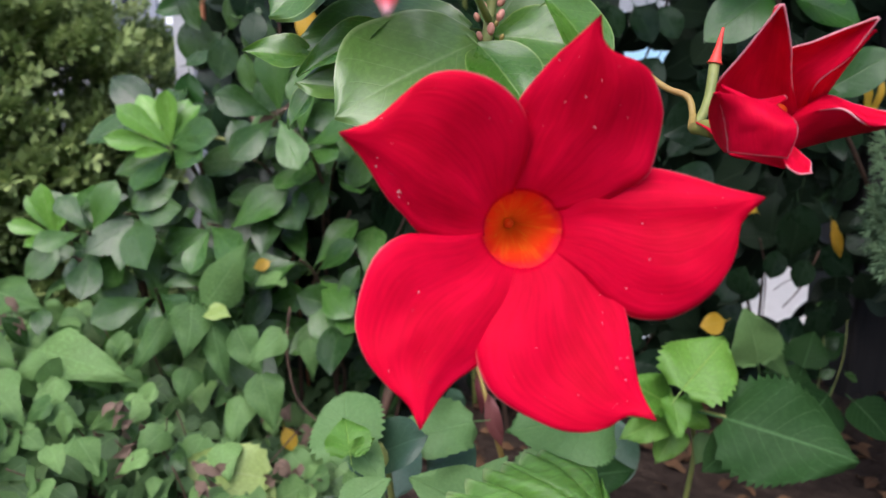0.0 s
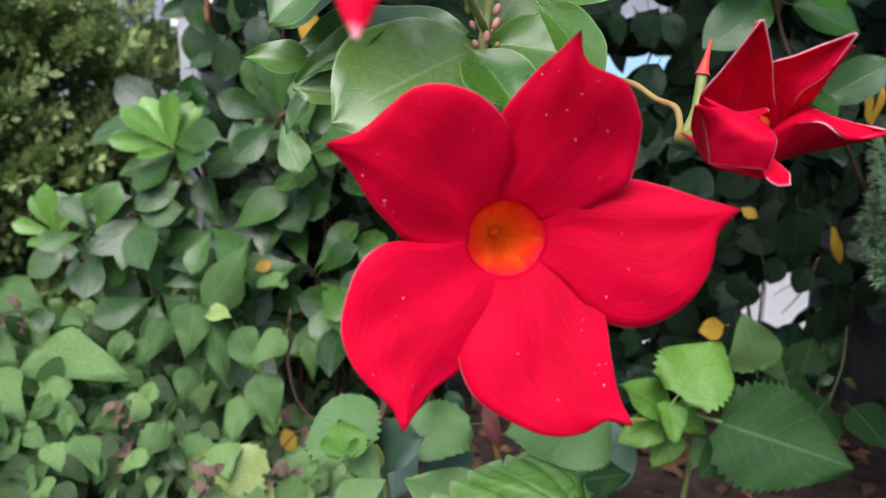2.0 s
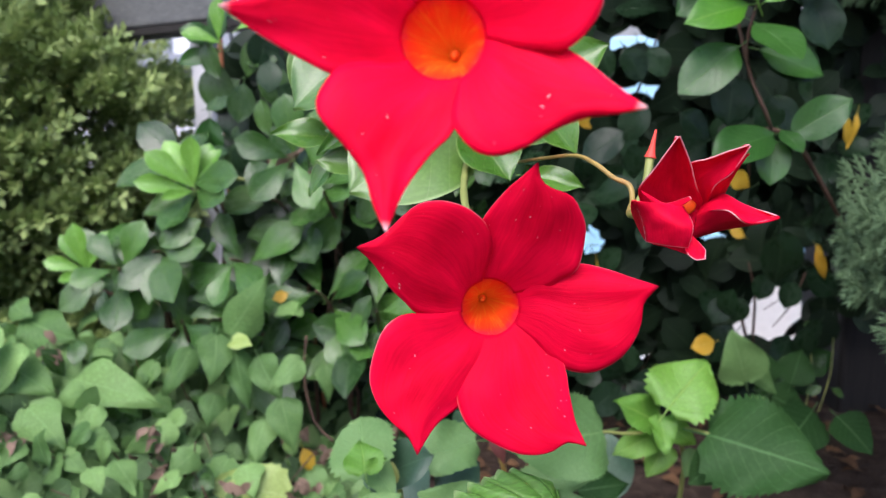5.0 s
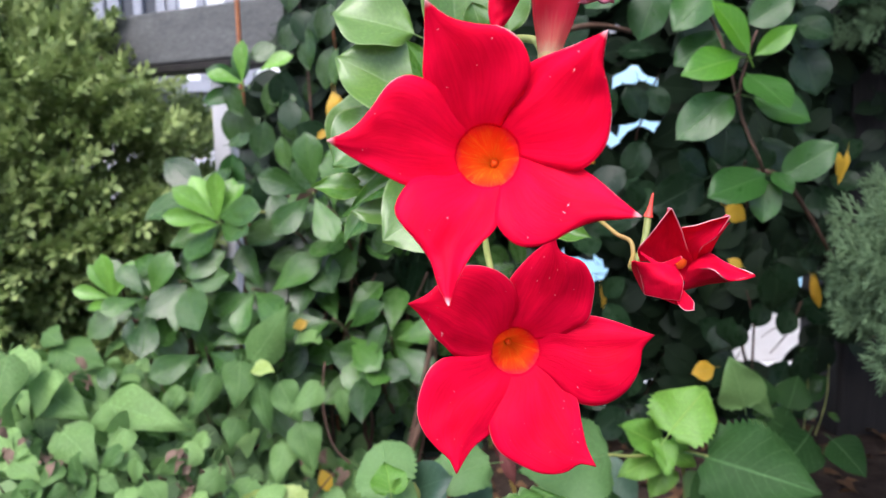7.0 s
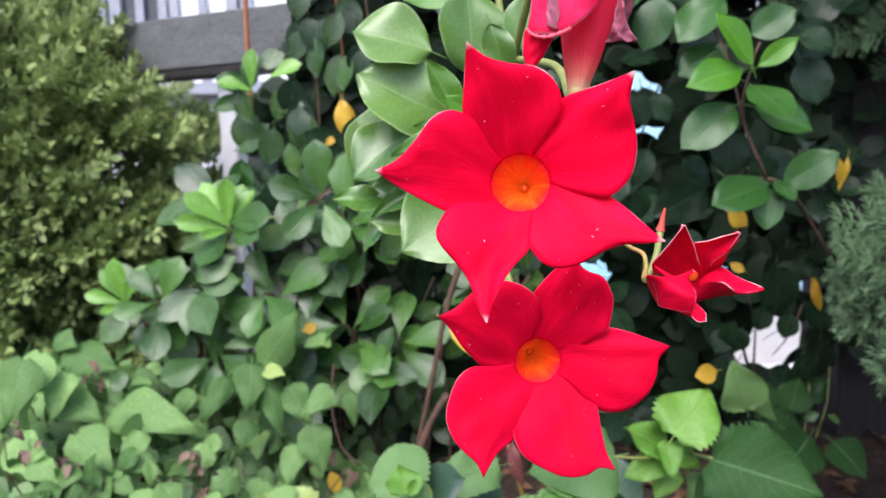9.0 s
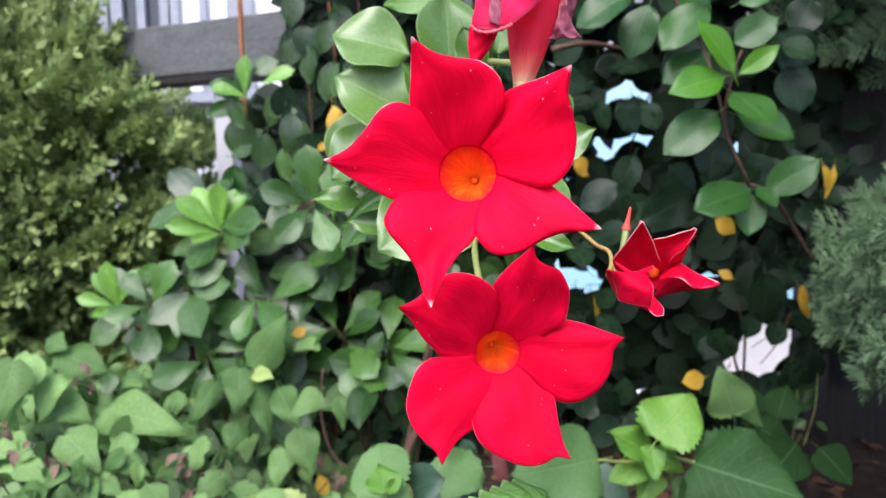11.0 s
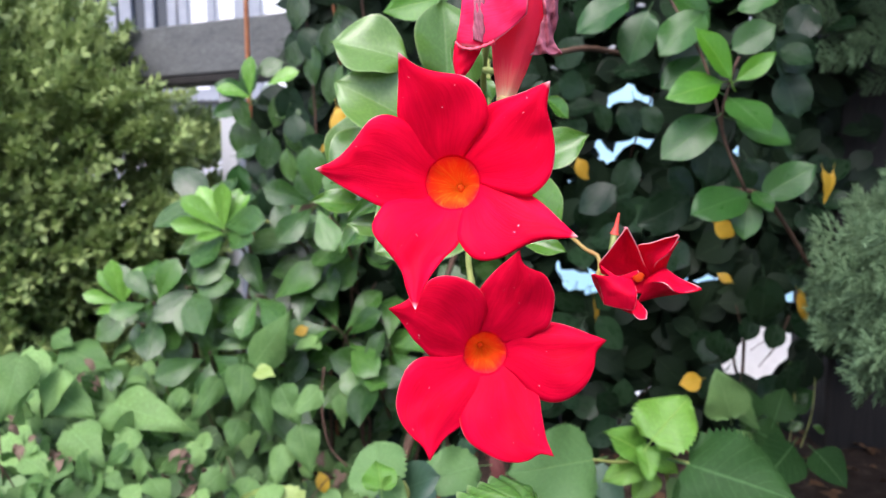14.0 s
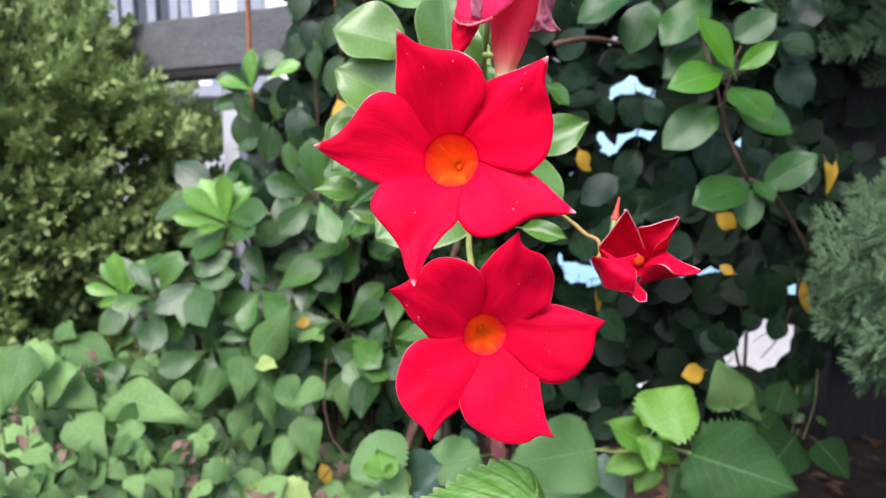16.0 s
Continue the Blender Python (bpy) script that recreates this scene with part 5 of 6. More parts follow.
for base, tip, wide in [
    ((-0.3279, 0.8900, 0.4087), (-0.3777, 0.8700, 0.4574), 1.00),
    ((-0.3311, 0.9000, 0.4103), (-0.3652, 0.9000, 0.4714), 0.95),
    ((-0.3295, 0.9000, 0.4103), (-0.3287, 0.9000, 0.4745), 1.00),
    ((-0.3279, 0.9000, 0.4087), (-0.2983, 0.9100, 0.4597), 1.00),
    ((-0.3313, 0.8900, 0.4047), (-0.3911, 0.8600, 0.4206), 0.90),
    ((-0.3311, 0.9100, 0.4095), (-0.3172, 0.9300, 0.4673), 1.10),
    ((-0.3393, 0.9200, 0.4087), (-0.3602, 0.9400, 0.4738), 1.10),
    ((-0.3248, 0.8800, 0.4039), (-0.3479, 0.8400, 0.4014), 0.80),
    ((-0.5166, 0.9700, 0.2915), (-0.5277, 0.9600, 0.3560), 1.10),
    ((-0.5149, 0.9700, 0.2897), (-0.4857, 0.9700, 0.3460), 1.10),
    ((-0.5155, 0.9600, 0.2906), (-0.5618, 0.9400, 0.3089), 1.00),
    ((-0.5184, 0.9700, 0.2915), (-0.5477, 0.9600, 0.3404), 0.80),
]:
    grow(ROSE, SPOON, base, tip, wide, 0.7)
for base, tip, wide in [
    ((-0.5122, 0.9600, 0.2863), (-0.5273, 0.9200, 0.2870), 0.90),
    ((-0.5056, 0.9500, 0.2916), (-0.4825, 0.9300, 0.3276), 1.00),
]:
    grow(ROSE, SPOON, base, tip, wide, 0.7)

for base, tip, wide in [
    ((-0.3397, 0.9200, 0.3980), (-0.4032, 0.9000, 0.3796), 0.90),
    ((-0.3020, 0.9300, 0.3762), (-0.2467, 0.9100, 0.3881), 0.90),
    ((-0.2880, 0.9200, 0.3357), (-0.2860, 0.9000, 0.3017), 1.00),
    ((-0.3361, 0.9300, 0.3595), (-0.3800, 0.9200, 0.3274), 1.00),
    ((-0.3258, 0.9500, 0.3484), (-0.3667, 0.9400, 0.3072), 1.10),
    ((-0.4056, 0.9500, 0.2838), (-0.4542, 0.9300, 0.3174), 1.10),
    ((-0.4427, 0.9800, 0.3003), (-0.4765, 0.9700, 0.3372), 1.00),
    ((-0.4150, 0.9800, 0.3269), (-0.4111, 0.9700, 0.2888), 1.40),
    ((-0.5014, 0.9500, 0.2707), (-0.5435, 0.9300, 0.2403), 1.10),
    ((-0.4845, 0.9500, 0.2620), (-0.4821, 0.9300, 0.2188), 0.80),
    ((-0.4247, 0.9300, 0.2577), (-0.4027, 0.9100, 0.1986), 1.00),
    ((-0.4412, 0.9500, 0.2620), (-0.4571, 0.9300, 0.2059), 0.90),
]:
    grow(ROSE, SPOON_DARK, base, tip, wide, 0.7)
for base, tip, wide in [
    ((-0.4103, 0.9600, 0.2600), (-0.3775, 0.9500, 0.2315), 1.00),
    ((-0.3691, 0.9700, 0.2844), (-0.3151, 0.9600, 0.2424), 1.20),
    ((-0.4888, 0.9700, 0.2667), (-0.5497, 0.9500, 0.2619), 0.80),
    ((-0.3301, 1.0200, 0.5795), (-0.3279, 1.0100, 0.5049), 1.10),
    ((-0.2954, 1.0200, 0.5531), (-0.3471, 1.0100, 0.5137), 1.00),
    ((-0.2548, 1.0200, 0.5747), (-0.2320, 1.0100, 0.5132), 1.10),
    ((-0.2658, 1.0200, 0.6567), (-0.3074, 1.0100, 0.6429), 1.10),
    ((-0.2857, 1.0200, 0.5792), (-0.2391, 1.0100, 0.5825), 1.00),
    ((-0.2972, 1.0200, 0.4916), (-0.2955, 1.0100, 0.4608), 1.20),
    ((-0.2383, 1.0000, 0.5260), (-0.2264, 1.0000, 0.4783), 1.00),
    ((-0.1543, 0.9500, 0.4118), (-0.2028, 0.9400, 0.4210), 1.10),
]:
    grow(ROSE, SPOON_DARK, base, tip, wide, 0.7)

for base, tip, wide in [
    ((-0.3090, 0.9800, 0.5999), (-0.3513, 0.9600, 0.6180), 1.30),
    ((-0.3089, 0.9800, 0.6016), (-0.3066, 0.9700, 0.6599), 1.00),
    ((-0.2827, 0.9800, 0.6181), (-0.2372, 0.9700, 0.6413), 1.20),
]:
    grow(ROSE, SPOON, base, tip, wide, 0.6)

for base, tip, wide in [
    ((-0.3172, 1.0000, 0.6035), (-0.3612, 0.9800, 0.6228), 1.00),
    ((-0.3163, 1.0000, 0.6052), (-0.3151, 1.0000, 0.6670), 0.70),
    ((-0.3150, 1.0000, 0.5908), (-0.3733, 0.9900, 0.5776), 0.70),
    ((-0.3356, 1.0000, 0.5005), (-0.3399, 1.0000, 0.4306), 0.90),
]:
    grow(ROSE, FRESH, base, tip, wide)



def whorl(owner, meshes, p, axis, n, l0, l1, rng):
    """A shoot tip with leaves spread round its axis."""
    u = axis.cross(Vector((0, 0, 1))).normalized()
    v = u.cross(axis)
    turn = rng.uniform(0, 6.283)
    for k in range(n):
        a = turn + 6.283 * k / n + rng.uniform(-0.3, 0.3)
        rad = u * math.cos(a) + v * math.sin(a)
        lean = rng.uniform(0.1, 0.8)
        d = (rad + axis * lean + Vector((0, 0, -0.15))).normalized()
        ln = rng.uniform(l0, l1)
        q = p - axis * 0.010 * k + d * 0.010
        put_leaf(meshes[rng.randrange(len(meshes))], owner, leaf_matrix(q, q + d * ln, axis - rad * lean * 0.8))
    bm = bmesh.new()
    tube(bm, [p - owner.location, p - axis * 0.04 - owner.location, p - axis * 0.09 + Vector((0, 0.02, -0.04)) - owner.location], 0.0018, 0.0026, 5)
    part("twig", bm, TWIG, owner)


def fill_rosettes():
    rng = random.Random(61)
    for k in range(26):
        p = Vector((rng.uniform(-0.44, -0.02), rng.uniform(0.86, 0.96), rng.uniform(0.13, 0.45)))
        axis = Vector((rng.uniform(-0.6, 0.6), -1, rng.uniform(0.1, 1.1))).normalized()
        whorl(ROSE, WHORLS if k % 3 else MIDS, p, axis, rng.choice((5, 6, 7)), 0.050, 0.082, rng)
    for k in range(4):
        p = Vector((-0.50 + 0.06 * k + rng.uniform(-0.02, 0.02), rng.uniform(0.96, 1.02), rng.uniform(0.20, 0.30)))
        axis = Vector((rng.uniform(-0.5, 0.3), -0.8, rng.uniform(0.5, 1.1))).normalized()
        whorl(ROSE, MIDS + WHORLS, p, axis, 6, 0.045, 0.065, rng)


fill_rosettes()


def hang_leaves():
    """Round leaves hanging one over another along the shrub's free end."""
    rng = random.Random(77)
    made = 0
    while made < 62:
        p = Vector((rng.uniform(-0.34, -0.13), rng.uniform(0.98, 1.06), rng.uniform(0.42, 0.92)))
        if p.x < (-0.33 if p.z < 0.62 else -0.255) or open_gap(p):
            continue
        d = Vector((rng.uniform(-0.5, 0.5), rng.uniform(-0.35, 0.0), -1)).normalized()
        m = leaf_matrix(p, p + d * rng.uniform(0.045, 0.066), (rng.uniform(-0.7, 0.7), -1, rng.uniform(0.1, 1.1)))
        if not shuts_gap(m):
            put_leaf((DARKS + MIDS)[rng.randrange(6)], SHRUB, m)
            made += 1
    for k in range(3):
        x = -0.24 + 0.045 * k
        shrub_twig([(x, 1.05, 0.0), (x - 0.02, 1.04, 0.30), (x + 0.02, 1.03, 0.55), (x - 0.01, 1.02, 0.90)], 0.0030, 0.0016, RUST if k % 2 else TWIG)


hang_leaves()

# rusty rod
ROD = empty("plant_stake", (-0.345, 1.10, 0.0), "thin rusty brown upright plant stake", "stake")
bm = bmesh.new()
tube(bm, [(0, 0, -0.05), (0.001, 0, 0.4), (0, 0, 0.9)], 0.0042, 0.0042, 8)
part("rod", bm, RUST, ROD)

# ---- heart-leaved creeper on the ground ----
CREEP = empty("creeper", (-0.45, 0.75, 0.0), "light green heart-leaved creeper covering the ground", "creeper")
HEARTS = [leaf_data("leaf", "heart", L_HEART, 12, 3, f * 1.6, d, 0.06, 0, s, w, cup=0.25, side=0.04 * (s - 1)) for s, (f, d, w) in enumerate(((0.1, 0.16, 0.9), (0.18, 0.25, 0.8), (0.05, 0.1, 1.0)))]
MIXED = [leaf_data("leaf", "toothed", L_HEART, 16, 2, 0.2, 0.2, 0.05, 0.9, 2, 0.95), leaf_data("leaf", "elliptic", L_MID, 9, 2, 0.2, 0.2, 0.03, 0, 3, 1.0), leaf_data("leaf", "toothed", L_NETTLE, 16, 2, 0.2, 0.25, 0.05, 0.9, 6, 0.85)]
UNDER = [leaf_data("leaf", "heart", L_HEART_SHADE, 8, 1, 0.25, 0.22, 0.05, 0, s, 0.85) for s in range(3)]
for base, tip, wide in [
    ((-0.2712, 0.8200, 0.2318), (-0.2178, 0.8000, 0.3088), 0.62),
    ((-0.2804, 0.8000, 0.2349), (-0.2826, 0.7700, 0.1837), 0.95),
    ((-0.2311, 0.8000, 0.2068), (-0.2023, 0.7700, 0.1631), 0.95),
    ((-0.2586, 0.8000, 0.2144), (-0.2398, 0.7800, 0.1442), 0.50),
    ((-0.2930, 0.8200, 0.1534), (-0.2995, 0.8000, 0.1200), 1.00),
    ((-0.2009, 0.7800, 0.1603), (-0.1835, 0.7500, 0.1085), 1.00),
    ((-0.4561, 0.8000, 0.1829), (-0.3475, 0.7500, 0.1778), 0.75),
    ((-0.5679, 0.9000, 0.2347), (-0.4852, 0.8600, 0.2204), 0.80),
    ((-0.5833, 0.9000, 0.2557), (-0.5508, 0.8800, 0.2438), 1.00),
    ((-0.5241, 0.7500, 0.2682), (-0.5369, 0.7000, 0.2015), 0.70),
    ((-0.3787, 0.8500, 0.1871), (-0.4040, 0.8300, 0.1494), 0.90),
    ((-0.3236, 0.8300, 0.2093), (-0.3581, 0.8000, 0.1547), 0.55),
]:
    grow(CREEP, HEARTS, base, tip, wide, 0.7)
for base, tip, wide in [
    ((-0.5038, 0.8500, 0.1867), (-0.4713, 0.8200, 0.1502), 1.00),
    ((-0.5356, 0.7200, 0.1480), (-0.4775, 0.6800, 0.1298), 0.90),
    ((-0.3336, 0.7800, 0.1330), (-0.3599, 0.7500, 0.1111), 0.90),
    ((-0.2561, 0.7400, 0.1050), (-0.2727, 0.7000, 0.0834), 1.00),
    ((-0.2223, 0.7800, 0.1336), (-0.2306, 0.7500, 0.0933), 0.80),
    ((-0.1609, 0.8600, 0.1767), (-0.1545, 0.8400, 0.1349), 0.80),
    ((-0.5811, 0.8000, 0.1941), (-0.5374, 0.7600, 0.1547), 0.80),
    ((-0.4481, 0.8800, 0.2068), (-0.4723, 0.8500, 0.1787), 0.90),
    ((-0.1909, 0.8600, 0.2573), (-0.2157, 0.8300, 0.2550), 0.90),
    ((-0.5273, 0.7200, 0.2687), (-0.5377, 0.6800, 0.2015), 0.80),
    ((-0.4991, 0.7600, 0.2401), (-0.5100, 0.7200, 0.1947), 0.90),
    ((-0.5386, 0.7000, 0.1770), (-0.4782, 0.6600, 0.1466), 0.90),
]:
    grow(CREEP, HEARTS, base, tip, wide, 0.7)
for base, tip, wide in [
    ((-0.4705, 0.7200, 0.1771), (-0.4172, 0.6800, 0.1495), 0.90),
    ((-0.4031, 0.7400, 0.1701), (-0.4146, 0.7000, 0.1285), 0.80),
    ((-0.5232, 0.7800, 0.2081), (-0.4590, 0.7400, 0.1917), 1.00),
    ((-0.1763, 0.7800, 0.2093), (-0.2100, 0.7500, 0.1857), 0.80),
]:
    grow(CREEP, HEARTS, base, tip, wide, 0.7)

PALE = [leaf_data("leaf", "crenate", L_PALE, 20, 3, 0.1, 0.15, 0.05, 0.92, 5, 0.8)]
for base, tip, wide in [
    ((-0.1857, 0.7200, 0.0689), (-0.2704, 0.7000, 0.0989), 0.90),
    ((-0.1889, 0.7200, 0.0625), (-0.1729, 0.7000, 0.0480), 0.80),
    ((-0.2618, 0.8000, 0.2296), (-0.2342, 0.7800, 0.2300), 0.90),
]:
    grow(CREEP, PALE, base, tip, wide, 0.9)



def fill_creeper():
    rng = random.Random(21)
    near, far = [], []

    def one(out, l0, l1, x, y, z):
        a = rng.uniform(0, 6.283)
        d = Vector((math.cos(a), math.sin(a) * 0.5 - 0.35, -0.25 - 0.4 * rng.random())).normalized()
        ln = rng.uniform(l0, l1)
        p = Vector((x, y, z))
        face = Vector((rng.uniform(-0.9, 0.9), -0.75, rng.uniform(0.1, 1.5)))
        out.append((rng.randrange(3), leaf_matrix(p - d * ln * 0.5, p + d * ln * 0.5, face)))

    def top(x, y):
        return max(0.03, 0.02 + 0.17 * max(0, min(1, (-x - 0.12) / 0.35)) + 0.10 * (y - 0.6)) + 0.04 * noise.noise((x * 5, y * 5, 0))

    for _ in range(300):
        x, y = rng.uniform(-0.85, -0.08), rng.uniform(0.55, 0.95)
        one(near, 0.018, 0.046, x, y, top(x, y) * rng.uniform(0.75, 1.0))
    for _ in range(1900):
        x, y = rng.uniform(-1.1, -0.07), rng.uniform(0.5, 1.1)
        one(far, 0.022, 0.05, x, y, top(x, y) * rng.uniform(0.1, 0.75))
    for k, (i, m) in enumerate(near):
        put_leaf((HEARTS + MIXED)[(i + k) % 6], CREEP, m)
    tagged(joined("under_foliage", UNDER, far, L_HEART_SHADE, CREEP, "smaller leaves underneath, darkened for shade"), kind="stuff")
    dry = []
    for _ in range(16):
        x, y = rng.uniform(-0.80, -0.12), rng.uniform(0.60, 0.9)
        for _ in range(7):
            one(dry, 0.010, 0.020, x + rng.uniform(-0.014, 0.014), y - rng.uniform(0.02, 0.04), top(x, y) + rng.uniform(-0.02, 0.02))
    DEAD = [leaf_data("leaf", "elliptic", L_SEED, 5, 1, 0.5, 0.5, 0.1, 0, s) for s in range(3)]
    tagged(joined("dry_litter", DEAD, dry, L_SEED, CREEP, "dry brown seed heads"), kind="stuff")
    for _ in range(45):
        x, y = rng.uniform(-0.8, -0.05), rng.uniform(0.6, 1.0)
        p = Vector((x, y, 0))
        q = p + Vector((rng.uniform(-0.1, 0.1), rng.uniform(-0.08, 0.05), top(x, y) * 0.95))
        bm = bmesh.new()
        tube(bm, [p - CREEP.location, p.lerp(q, 0.5) + Vector((0.01, 0, 0.01)) - CREEP.location, q - CREEP.location], 0.0012, 0.0008, 5)
        part("stem", bm, TWIG, CREEP)


fill_creeper()

# ---- toothed-leaved weeds ----
WEED = empty("toothed_weed", (0.22, 0.66, 0.0), "green weed with broad toothed leaves growing from the soil", "weed")
TOOTHED = [leaf_data("leaf", "toothed", L_NETTLE, 32, 3, f, d, 0.04, 0.92, s, w) for s, (f, d, w) in enumerate(((0.12, 0.18, 1.0), (0.18, 0.12, 0.95)))]
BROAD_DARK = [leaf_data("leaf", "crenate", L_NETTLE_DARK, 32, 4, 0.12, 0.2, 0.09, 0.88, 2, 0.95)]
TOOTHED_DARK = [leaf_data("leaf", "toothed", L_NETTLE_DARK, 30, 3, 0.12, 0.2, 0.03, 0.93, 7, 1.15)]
ROUND_TOOTH = [leaf_data("leaf", "crenate", L_NETTLE, 40, 3, 0.10, 0.12, 0.04, 0.94, 3, 1.0)]
LIME_TOOTH = [leaf_data("leaf", "crenate", L_LIME, 26, 4, 0.16, 0.18, 0.07, 0.89, 8, 1.0)]
shrub_twig([(0.235, 0.70, -0.02), (0.2470, 0.6800, 0.1142), (0.2245, 0.6500, 0.1800)], 0.003, 0.002, STALK, WEED)
shrub_twig([(0.2246, 0.6500, 0.1761), (0.2433, 0.6000, 0.1878)], 0.002, 0.0015, STALK, WEED)
shrub_twig([(0.2246, 0.6500, 0.1761), (0.1809, 0.6200, 0.1805), (0.1443, 0.6000, 0.1909)], 0.002, 0.0015, STALK, WEED)
for base, tip, wide in [
    ((0.2060, 0.6050, 0.2100), (0.2525, 0.6300, 0.2535), 1.05),
    ((0.2097, 0.6400, 0.1807), (0.1658, 0.6200, 0.2152), 0.75),
    ((0.2031, 0.6200, 0.1980), (0.2034, 0.5900, 0.1737), 0.70),
    ((0.2101, 0.6300, 0.1879), (0.2409, 0.6200, 0.1683), 0.80),
    ((0.2038, 0.6400, 0.1698), (0.1609, 0.6200, 0.1603), 0.70),
    ((0.2189, 0.6500, 0.1573), (0.1963, 0.6300, 0.1306), 0.80),
]:
    grow(WEED, LIME_TOOTH, base, tip, wide, 0.8)

for base, tip, wide in [
    ((0.3662, 0.8200, 0.1602), (0.3436, 0.8000, 0.2259), 1.10),
    ((0.2533, 0.6600, 0.1433), (0.2357, 0.6400, 0.1261), 0.90),
    ((0.3844, 0.8500, 0.1658), (0.4161, 0.8400, 0.1376), 0.90),
    ((0.4100, 0.8500, 0.1017), (0.3818, 0.8400, 0.1374), 0.90),
    ((0.0620, 0.6400, 0.1120), (0.1362, 0.6200, 0.1372), 0.65),
    ((0.0760, 0.6000, 0.1157), (0.1309, 0.5800, 0.1312), 0.7),
]:
    grow(WEED, TOOTHED, base, tip, wide, 0.8)

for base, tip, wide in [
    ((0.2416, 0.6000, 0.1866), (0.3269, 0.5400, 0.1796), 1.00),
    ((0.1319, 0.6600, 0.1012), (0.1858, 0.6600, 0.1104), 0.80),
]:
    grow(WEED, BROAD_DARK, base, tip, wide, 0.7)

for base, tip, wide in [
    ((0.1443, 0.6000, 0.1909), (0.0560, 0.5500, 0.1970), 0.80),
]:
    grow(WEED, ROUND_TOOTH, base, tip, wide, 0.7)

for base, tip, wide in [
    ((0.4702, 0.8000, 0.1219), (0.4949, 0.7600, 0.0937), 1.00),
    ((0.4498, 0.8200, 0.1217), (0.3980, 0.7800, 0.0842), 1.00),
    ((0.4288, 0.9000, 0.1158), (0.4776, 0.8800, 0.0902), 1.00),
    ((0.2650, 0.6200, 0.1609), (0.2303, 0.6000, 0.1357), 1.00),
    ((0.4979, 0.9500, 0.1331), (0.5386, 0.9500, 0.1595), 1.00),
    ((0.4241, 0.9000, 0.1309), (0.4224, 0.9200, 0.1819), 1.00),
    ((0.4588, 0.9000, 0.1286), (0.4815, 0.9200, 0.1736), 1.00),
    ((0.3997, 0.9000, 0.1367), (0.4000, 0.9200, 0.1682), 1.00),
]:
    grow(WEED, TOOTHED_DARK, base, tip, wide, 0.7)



def quilted_leaf(midrib, far_side, near_side, mat, parent, folds=12, label=""):
    """A crisp leaf that arches up: its blade bulges between the side veins and ends in rounded teeth."""
    base = Vector(midrib[0])
    cols, rows = 12, folds * 12

    def along(pts, t):
        f = t * (len(pts) - 1)
        i = min(int(f), len(pts) - 2)
        p = [Vector(pts[max(0, min(len(pts) - 1, k))]) for k in (i - 1, i, i + 1, i + 2)]
        f -= i
        return 0.5 * (2 * p[1] + (p[2] - p[0]) * f + (2 * p[0] - 5 * p[1] + 4 * p[2] - p[3]) * f * f + (3 * p[1] - p[0] - 3 * p[2] + p[3]) * f ** 3)

    verts, uvs, faces = [], [], []
    n = 2 * cols + 1
    for i in range(rows + 1):
        t = i / rows
        rib = along(midrib, t)
        for j in range(-cols, cols + 1):
            a = abs(j) / cols
            edge = along(far_side if j < 0 else near_side, t) - rib
            fold = abs(math.sin(t * folds * math.pi))
            tooth = (t * folds * 1.5 + 0.15) % 1.0
            reach = a * (1.0 + 0.11 * a ** 7 * (min(tooth * 1.35, (1 - tooth) * 4.0) ** 0.8 - 0.5))
            p = rib + edge * reach
            swell = 0.0016 * fold ** 0.6 * a ** 0.5 * (1 - 0.45 * a) + 0.004 * math.sin(a * math.pi) - 0.0025 * a ** 4 + 0.0006 * math.sin(t * 41 + a * 5) + 0.0012 * a ** 8 * tooth
            p += Vector((-0.15, -0.65, 0.75)) * swell
            verts.append(p - base)
            uvs.append((0.5 + 0.5 * j / cols, t + 0.35 * a))
    for i in range(rows):
        for j in range(n - 1):
            a = i * n + j
            faces.append((a, a + 1, a + n + 1, a + n))
    me = bpy.data.meshes.new("leaf")
    me.from_pydata(verts, [], faces)
    lay = me.uv_layers.new(name="UVMap")
    for lp in me.loops:
        lay.data[lp.index].uv = uvs[lp.vertex_index]
    for p in me.polygons:
        p.use_smooth = True
    me.materials.append(mat)
    put_leaf(me, parent, Matrix.Translation(base))


MAROON = [leaf_data("leaf", "elliptic", L_MAROON, 10, 2, 0.3, 0.3, 0.06, 0, 2)]
DISC_TOOTH = [leaf_data("leaf", "disc", L_NETTLE, 24, 4, 0.06, 0.10, 0.04, 0.88, 4, 0.95)]
NEAR = empty("nettle_plant", (-0.03, 0.45, 0.0), "young nettle-like plant with toothed light green leaves", "weed")
shrub_twig([(-0.02, 0.46, -0.02), (-0.0353, 0.4500, 0.2088), (-0.0483, 0.4400, 0.2329), (-0.0585, 0.4300, 0.2525)], 0.0026, 0.0016, STALK, NEAR)
shrub_twig([(0.03, 0.50, -0.02), (0.04, 0.36, 0.18), (0.0250, 0.1850, 0.2950)], 0.0022, 0.0014, STALK, NEAR)
for base, tip, wide in [
    ((-0.0536, 0.4300, 0.2421), (-0.0357, 0.4100, 0.2256), 0.90),
]:
    grow(NEAR, TOOTHED, base, tip, wide, 0.9)

for base, tip, wide in [
    ((-0.0586, 0.4400, 0.2270), (-0.0685, 0.4750, 0.2600), 1.00),
]:
    grow(NEAR, DISC_TOOTH, base, tip, wide, 0.4)

SMOOTH_PALE = [leaf_data("leaf", "crenate", L_NETTLE, 18, 3, 0.10, 0.14, 0.09, 0.96, 3, 1.0, side=-0.08)]
